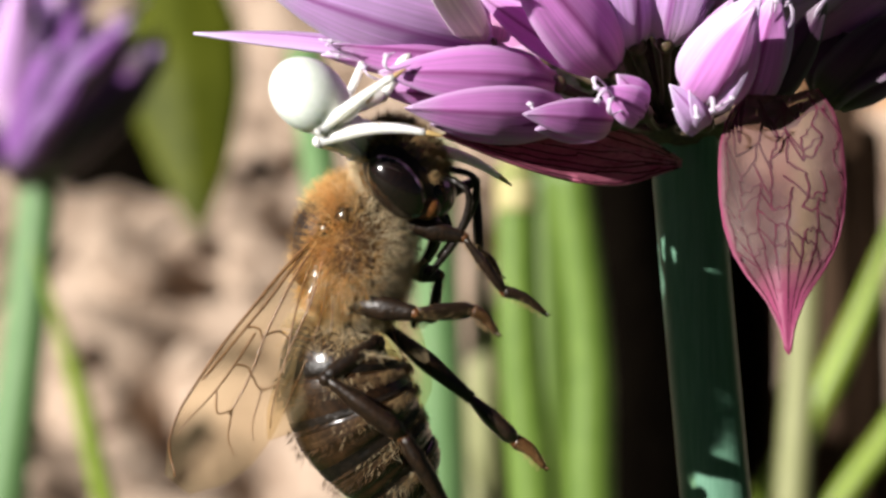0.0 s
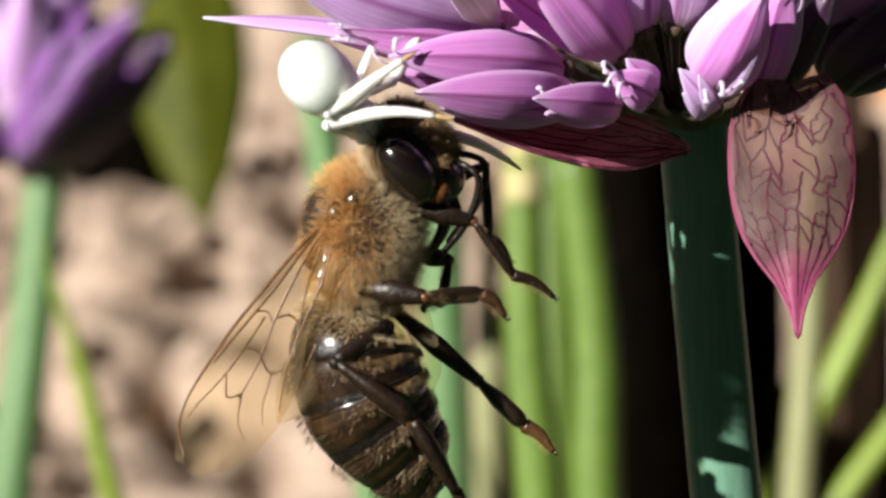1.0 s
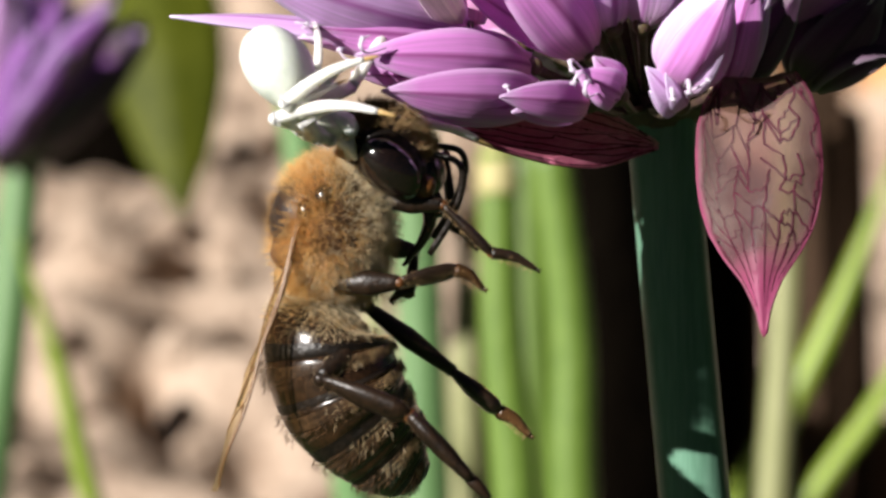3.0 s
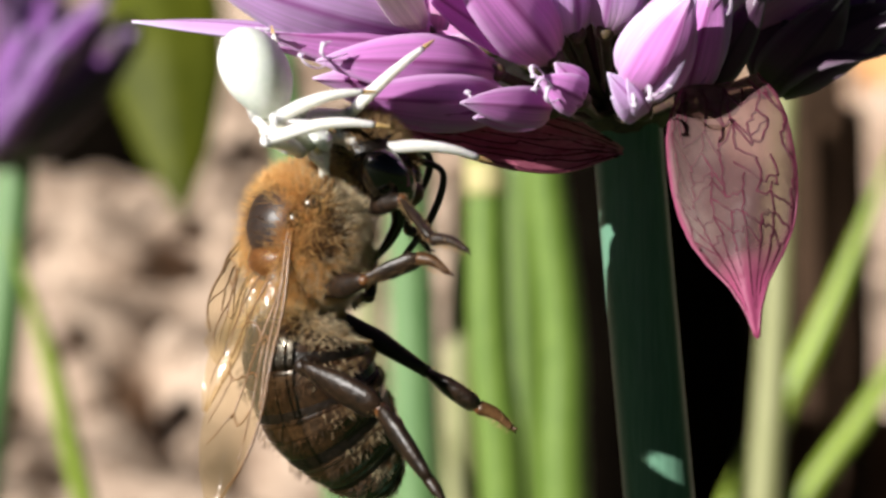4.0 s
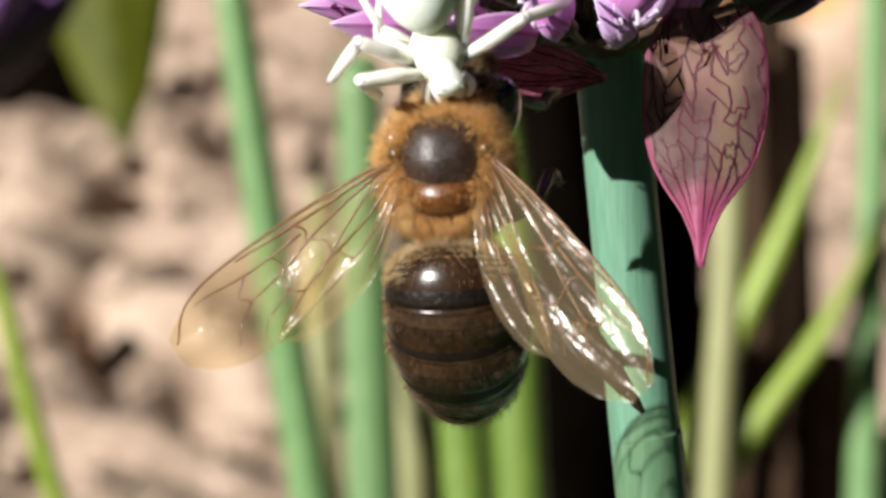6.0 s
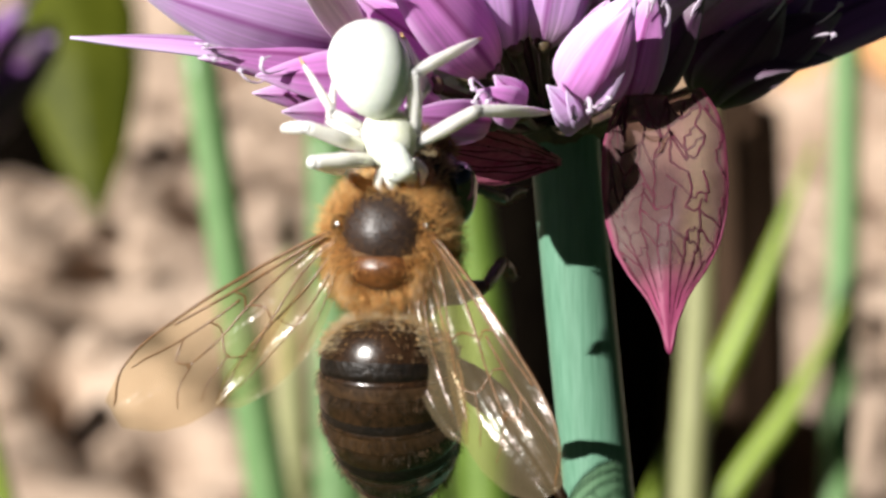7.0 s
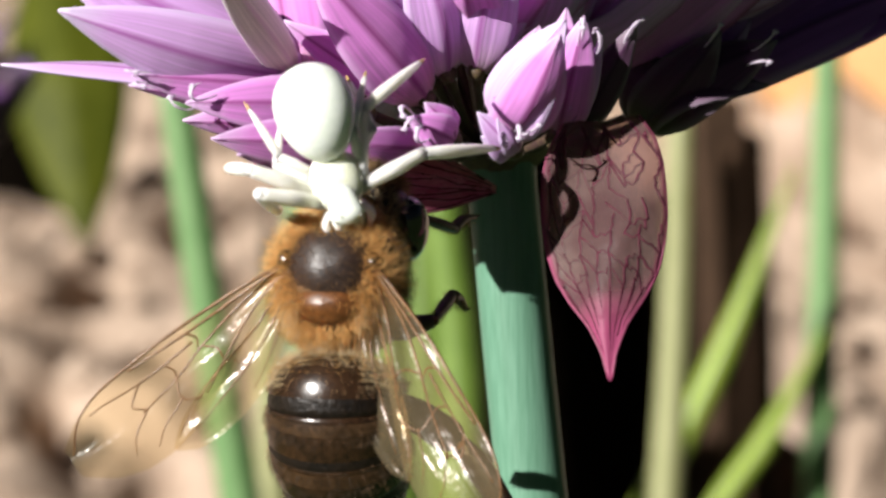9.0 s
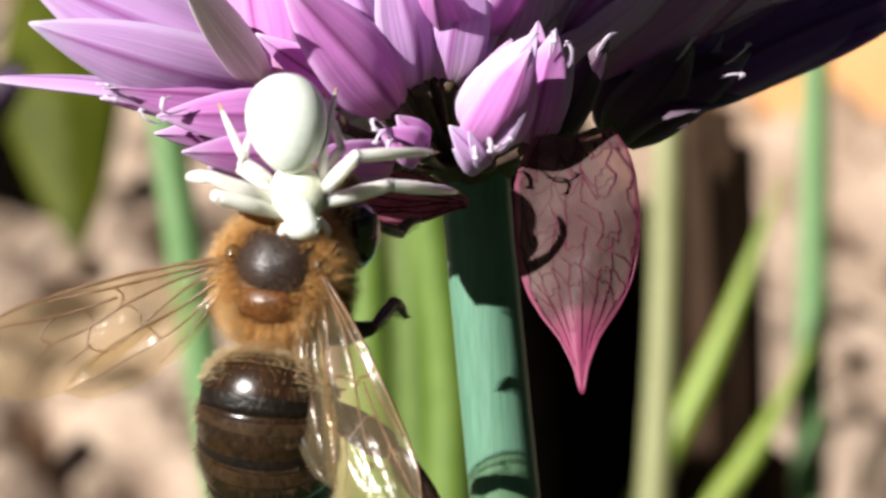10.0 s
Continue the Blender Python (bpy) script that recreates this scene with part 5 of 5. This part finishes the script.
def bee_motion():
    # seconds; thorax place; turn, lean, nod
    rows = [(0.0, 596, 426, 8, 6, 0, -11), (2.2, 596, 426, 8, 6, 0, -11),
            (3.3, 600, 420, 15, 2, 0, -11), (3.5, 602, 420, 17, 2, 0, -11), (4.0, 624, 424, 28, 1, 0, -11), (4.5, 682, 432, 56, -4, 0, -11), (5.0, 762, 502, 62, -6, 0, -12),
            (5.5, 862, 460, 84, -4, 4, -13.5), (6.0, 893, 432, 82, -3, 4, -13.5), (6.2, 880, 425, 80, -1, 2, -13.5), (7.3, 880, 408, 77, 2, 0, -13.5), (7.5, 882, 406, 77, 2, 0, -13.5),
            (8.0, 894, 417, 75, 2, 0, -13.5), (8.5, 896, 420, 75, 2, 0, -13.5), (9.0, 915, 426, 75, 2, 0, -13.5), (9.5, 896, 418, 75, 4, 0, -13.5), (10.0, 870, 402, 75, 8, 0, -13.5)]
    pose_at = {t: bee_pose(*r) for t, *r in rows}
    walk(bee, [(t, pose_at[t]) for t, *r in rows])
    # wings: along the wing, and its upper face, in the bee's space
    hinge = {"r": (1.5, 0.4, 1.25), "l": (-1.5, 0.4, 1.25)}
    def set_wing(key, d, n):
        s = 1 if key == "r" else -1
        x = Vector(d).normalized()
        z = Vector(n)
        z = (z - x * z.dot(x)).normalized()
        x = x * s
        m = Matrix((x, z.cross(x), z)).transposed().to_4x4()
        return Matrix.Translation(Vector(hinge[key]) * MM) @ m
    rest_r, rest_l = ((0.10, -0.84, 0.53), (-0.95, 0.0, 0.1)), ((0.08, -1.0, -0.25), (0.95, 0, 0.25))
    low_r, low_l = ((0.05, -0.97, 0.2), (0.2, 0, 1)), ((-0.9, -0.3, -0.25), (-0.27, 0, 0.95))
    mid_r, mid_l = ((0.04, -1.0, 0.05), (-0.45, 0, 0.9)), ((-0.85, -0.22, -0.45), (-0.5, 0, 0.85))
    late_r, late_l = ((0.26, -0.95, 0.1), (-0.72, 0, 0.68)), ((-0.75, -0.52, -0.41), (-0.5, 0, 0.85))
    open_r, open_l = ((0.58, -0.81, 0.12), (-0.24, 0.04, 0.95)), ((-0.83, -0.55, 0.1), (-0.1, 0.1, 1))
    wide_r, wide_l = ((0.66, -0.75, 0.34), (-0.24, 0.25, 0.94)), ((-0.86, -0.51, 0.1), (-0.1, 0.1, 1))
    flat_l = (-0.83, -0.55, 0.12), (0.22, -0.02, 1)
    down_l = (-0.80, -0.60, 0.12), (0.22, -0.02, 1)
    last_l = (-0.93, -0.37, 0.12), (0.2, 0.0, 1)
    plan = [(0.0, rest_r, rest_l), (2.2, rest_r, rest_l), (3.3, low_r, low_l), (4.0, low_r, low_l), (4.5, mid_r, mid_l), (5.0, late_r, late_l),
            (5.5, ((0.57, -0.82, 0.36), (-0.26, 0.26, 0.92)), open_l), (6.0, wide_r, wide_l), (6.2, wide_r, wide_l), (7.3, open_r, flat_l), (8.0, open_r, flat_l), (8.5, open_r, down_l), (9.5, open_r, down_l), (10.0, open_r, last_l)]
    walk(bee_wings["r"], [(t, set_wing("r", *a)) for t, a, b in plan])
    walk(bee_wings["l"], [(t, set_wing("l", *b)) for t, a, b in plan])
    # legs: where each foot points at the turning points
    feet = {"front_r": {3.5: (915, 440, -13), 4.5: (925, 400, -14), 5.0: (985, 455, -14), 7.5: (1075, 328, -9.3), 10.0: (1060, 320, -9.3)},
            "mid_r": {3.5: (905, 498, -13), 4.5: (990, 462, -14), 5.0: (1062, 520, -14), 7.5: (1108, 468, -9.8), 10.0: (1090, 470, -9.8)},
            "hind_r": {3.5: (860, 800, -14.5), 4.5: (950, 840, -15), 5.0: (1050, 850, -15), 7.5: (1120, 790, -13), 10.0: (1110, 800, -13)},
            "hind_l": {3.5: (870, 712, -9), 4.5: (895, 655, -8), 5.0: (930, 690, -8), 7.5: (950, 700, -4), 10.0: (950, 700, -4)}}
    for key, stops in feet.items():
        leg, hip, tip = bee_legs[key]
        out = [(t, Matrix.Translation(hip * MM)) for t in (0.0, 2.2)]
        for t, place in stops.items():
            root = hip + Vector((-0.3, -1.1, -1.7) if t > 5.2 else (0, -1.1, -0.2)) if key == "hind_r" else hip
            want = inside(pose_at[t], *place, 0.94) - root
            m = Matrix.Translation(root * MM) @ tip.rotation_difference(want).to_matrix().to_4x4()
            out += [(5.5, m), (t, m)] if t == 7.5 else [(t, m)]
        walk(leg, out)
    # head: bent to the belly, later turned to the bee's right
    down, aside, tucked = at(0.7, 2.75, -1.45, -46, 0, -6) @ pose(0, 0, 0, 0, 0, -24), at(1.3, 2.6, -1.9, -50, 0, -28), at(0.3, 2.0, -2.6, -53, 0, -12)
    walk(bee_head, [(0.0, down), (2.2, down), (3.5, at(0.7, 2.5, -2.2, -40, 0, -6) @ pose(0, 0, 0, 0, 0, -18)), (4.5, aside), (5.5, tucked), (10.0, tucked)])


def spider_motion():
    # seconds; front body place; forward; back
    rows = [(0.0, 585, 220, (0.60, 0.60, -0.28), (0.1, -0.75, 0.6)), (2.2, 585, 220, (0.60, 0.60, -0.28), (0.1, -0.75, 0.6)),
            (3.3, 566, 236, (0.85, 0.3, -0.28), (0.35, -0.45, 0.85)), (3.5, 572, 238, (0.85, 0.3, -0.28), (0.35, -0.45, 0.85)),
            (4.0, 594, 240, (0.85, 0.2, -0.4), (0.4, -0.45, 0.8)), (4.5, 645, 286, (0.84, 0.1, -0.52), (0.5, -0.4, 0.75)),
            (5.0, 735, 342, (0.84, 0.15, -0.5), (0.5, -0.6, 0.6)), (5.5, 838, 276, (0.85, 0.2, -0.5), (0.3, -0.85, 0.3)),
            (6.0, 878, 228, (0.3, 0.1, -1), (0.0, -1, 0.0)), (6.2, 878, 226, (0.26, 0.1, -1), (0.0, -1, 0.0)),
            (7.3, 880, 224, (0.28, 0, -1), (0.0, -1, 0.0)), (7.5, 881, 224, (0.28, 0, -1), (0.0, -1, 0.0)),
            (8.0, 885, 232, (0.26, 0, -1), (0.0, -1, 0.0)), (8.5, 888, 236, (0.26, 0, -1), (0.0, -1, 0.0)),
            (9.0, 914, 252, (0.30, 0, -1), (0.0, -1, 0.0)), (9.5, 918, 250, (0.2, 0, -1), (0.0, -1, 0.0)),
            (10.0, 898, 252, (0.14, 0, -1), (0.0, -1, 0.0))]
    pose_at = {t: facing(x, y, -12.4 if t < 3 else -13.0 if t < 5.2 else -15.0, f, b) for t, x, y, f, b in rows}
    walk(spider, [(t, pose_at[t]) for t, *r in rows])
    # the abdomen is first raised, then held level
    walk(spider_belly, [(t, at(0, -0.7, 0.35, lift)) for t, lift in
                        ((0.0, -2), (2.2, -2), (3.3, -36), (4.0, -34), (4.5, -20), (5.0, -14), (5.5, -8), (6.0, 0), (10.0, 0))])
    # legs: knee and tip at the turning points (x, y, depth)
    stops = {
        "r1": {0.0: (490, 220, -15.5, 735, 228, -14.8), 3.5: (515, 228, -14.8, 740, 245, -15.8), 4.0: (560, 255, -15.5, 876, 222, -15), 4.5: (660, 300, -9, 720, 320, -8), 5.0: (750, 360, -9, 800, 380, -8),
               5.5: (700, 322, -16.8, 800, 325, -15.3), 6.0: (690, 285, -16.8, 760, 290, -13.3), 7.5: (707, 262, -16.8, 800, 275, -12.3), 9.0: (735, 268, -16.8, 800, 300, -12.3), 10.0: (700, 238, -16.8, 760, 262, -12.3)},
        "r2": {0.0: (505, 190, -15.8, 655, 132, -14.8), 3.5: (545, 200, -15.8, 755, 112, -15.8), 4.0: (575, 215, -15.8, 803, 156, -15), 4.5: (640, 280, -9, 700, 320, -8), 5.0: (730, 340, -9, 780, 380, -8),
               5.5: (655, 272, -16.8, 760, 300, -14.3), 6.0: (710, 200, -16.8, 690, 275, -13.8), 7.5: (708, 196, -16.4, 690, 208, -11), 9.0: (725, 218, -16.4, 705, 232, -11), 10.0: (715, 208, -16.4, 690, 225, -11)},
        "l1": {0.0: (700, 250, -9.8, 855, 305, -8.8), 3.5: (700, 235, -9.8, 850, 270, -8.8), 4.5: (820, 290, -14.8, 1066, 210, -12.8), 5.0: (900, 305, -14.8, 1074, 208, -12.8),
               5.5: (950, 262, -16.8, 1088, 212, -13.3), 6.0: (1000, 190, -14.6, 1120, 135, -10.5), 7.5: (1020, 190, -14.2, 1232, 200, -9.6), 9.0: (1035, 222, -14.2, 1245, 196, -9.6), 10.0: (1030, 246, -14.2, 1210, 258, -9.6)},
        "l2": {0.0: (640, 160, -10.8, 680, 90, -9.8), 3.5: (650, 170, -10.8, 690, 100, -9.8), 4.5: (780, 212, -14.8, 862, 75, -12.8), 5.0: (830, 250, -14.8, 942, 30, -12.8),
               5.5: (905, 195, -16.8, 975, 20, -14.3), 6.0: (930, 150, -15.5, 1060, 50, -11.5), 7.5: (922, 140, -15.5, 1117, 0, -11.5), 9.0: (958, 172, -15.0, 1115, 2, -11), 10.0: (985, 205, -15.8, 1230, 178, -11.4)},
        "l3": {0.0: (600, 140, -10.8, 610, 80, -9.8), 3.5: (570, 130, -12.8, 545, 60, -11.8), 4.5: (618, 232, -14.8, 660, 130, -12.8), 5.0: (735, 250, -13.8, 828, 150, -12.8),
               5.5: (845, 180, -15.8, 850, 80, -14.3), 6.0: (915, 120, -15.8, 935, 60, -13.3), 7.5: (935, 120, -15.8, 890, 40, -13.3), 9.0: (942, 148, -15.8, 978, 5, -13.3), 10.0: (945, 150, -15.8, 978, 15, -13.3)}}
    # short hind legs: knee and tip in the spider's own space once it has turned, before that drawn up beside the bee's neck
    own = {"r3": ((1.6, -0.9, -0.2), (1.3, -2.3, -1.1)), "r4": ((1.9, -1.6, 0.3), (2.9, -6.0, 0.3)), "l4": ((-1.7, -1.3, 0.0), (-1.4, -3.2, -0.7))}
    stops["r3"] = {0.0: (540, 222, -15.5, 650, 205, -15), 3.5: (560, 226, -15.5, 650, 225, -15), 4.5: (650, 300, -11, 690, 320, -10), 5.0: (735, 365, -11, 770, 390, -10)}
    stops["r4"] = {0.0: (530, 190, -15.5, 640, 150, -15), 3.5: (560, 200, -15.5, 660, 160, -15), 4.5: (625, 260, -15, 660, 320, -14), 5.0: (710, 330, -15, 745, 390, -14)}
    stops["l4"] = {0.0: (600, 170, -12, 650, 130, -11), 3.5: (600, 170, -12, 650, 130, -11), 4.5: (640, 225, -14, 665, 160, -12), 5.0: (720, 290, -14, 745, 220, -12)}
    for key, (leg, shin) in spider_legs.items():
        hip, thigh = Vector(SPIDER_LEGS[key][0]), SPIDER_LEGS[key][1]
        def bones(knee, tip):
            a = along(knee - hip)
            k = hip + (knee - hip).normalized() * thigh
            b = a.inverted() @ along(tip - k)
            return Matrix.Translation(hip * MM) @ a, Matrix.Translation((0, 0, thigh * MM)) @ b
        rows_a, rows_b = [], []
        table = dict(stops[key])
        table[2.2] = table[0.0]
        for t in sorted(table):
            kx, ky, kd, tx, ty, td = table[t]
            a, b = bones(inside(pose_at[t], kx, ky, kd, 0.92), inside(pose_at[t], tx, ty, td, 0.92))
            rows_a.append((t, a))
            rows_b.append((t, b))
        if key in own:
            a, b = bones(*map(Vector, own[key]))
            rows_a += [(5.5, a), (10.0, a)]
            rows_b += [(5.5, b), (10.0, b)]
        walk(leg, rows_a)
        walk(shin, rows_b)


def bract_motion():
    """The loose bract swings on its neck when the flower is shaken, and drifts a little from the stalk."""
    swing = ((0.0, -0.06, 0), (1.0, -0.06, 0), (1.5, -0.04, -0.8), (2.0, -0.04, 0), (3.5, 0, -0.6), (4.0, 0, 6.0), (4.5, 0, 0), (5.0, 0, 0),
             (5.5, 0.05, -5.0), (6.0, 0.1, -3.8), (6.2, 0.1, -5.0), (7.3, 0.2, 0), (8.0, 0.3, 0), (10.0, 0.4, 0))
    walk(hanging_bract, [(t, Matrix.Translation((x * MM, 0, 0)) @ bract_rest @ pose(0, 0, 0, 0, turn, 0)) for t, x, turn in swing])


def motions():
    bract_motion()
    bee_motion()
    spider_motion()


motions()
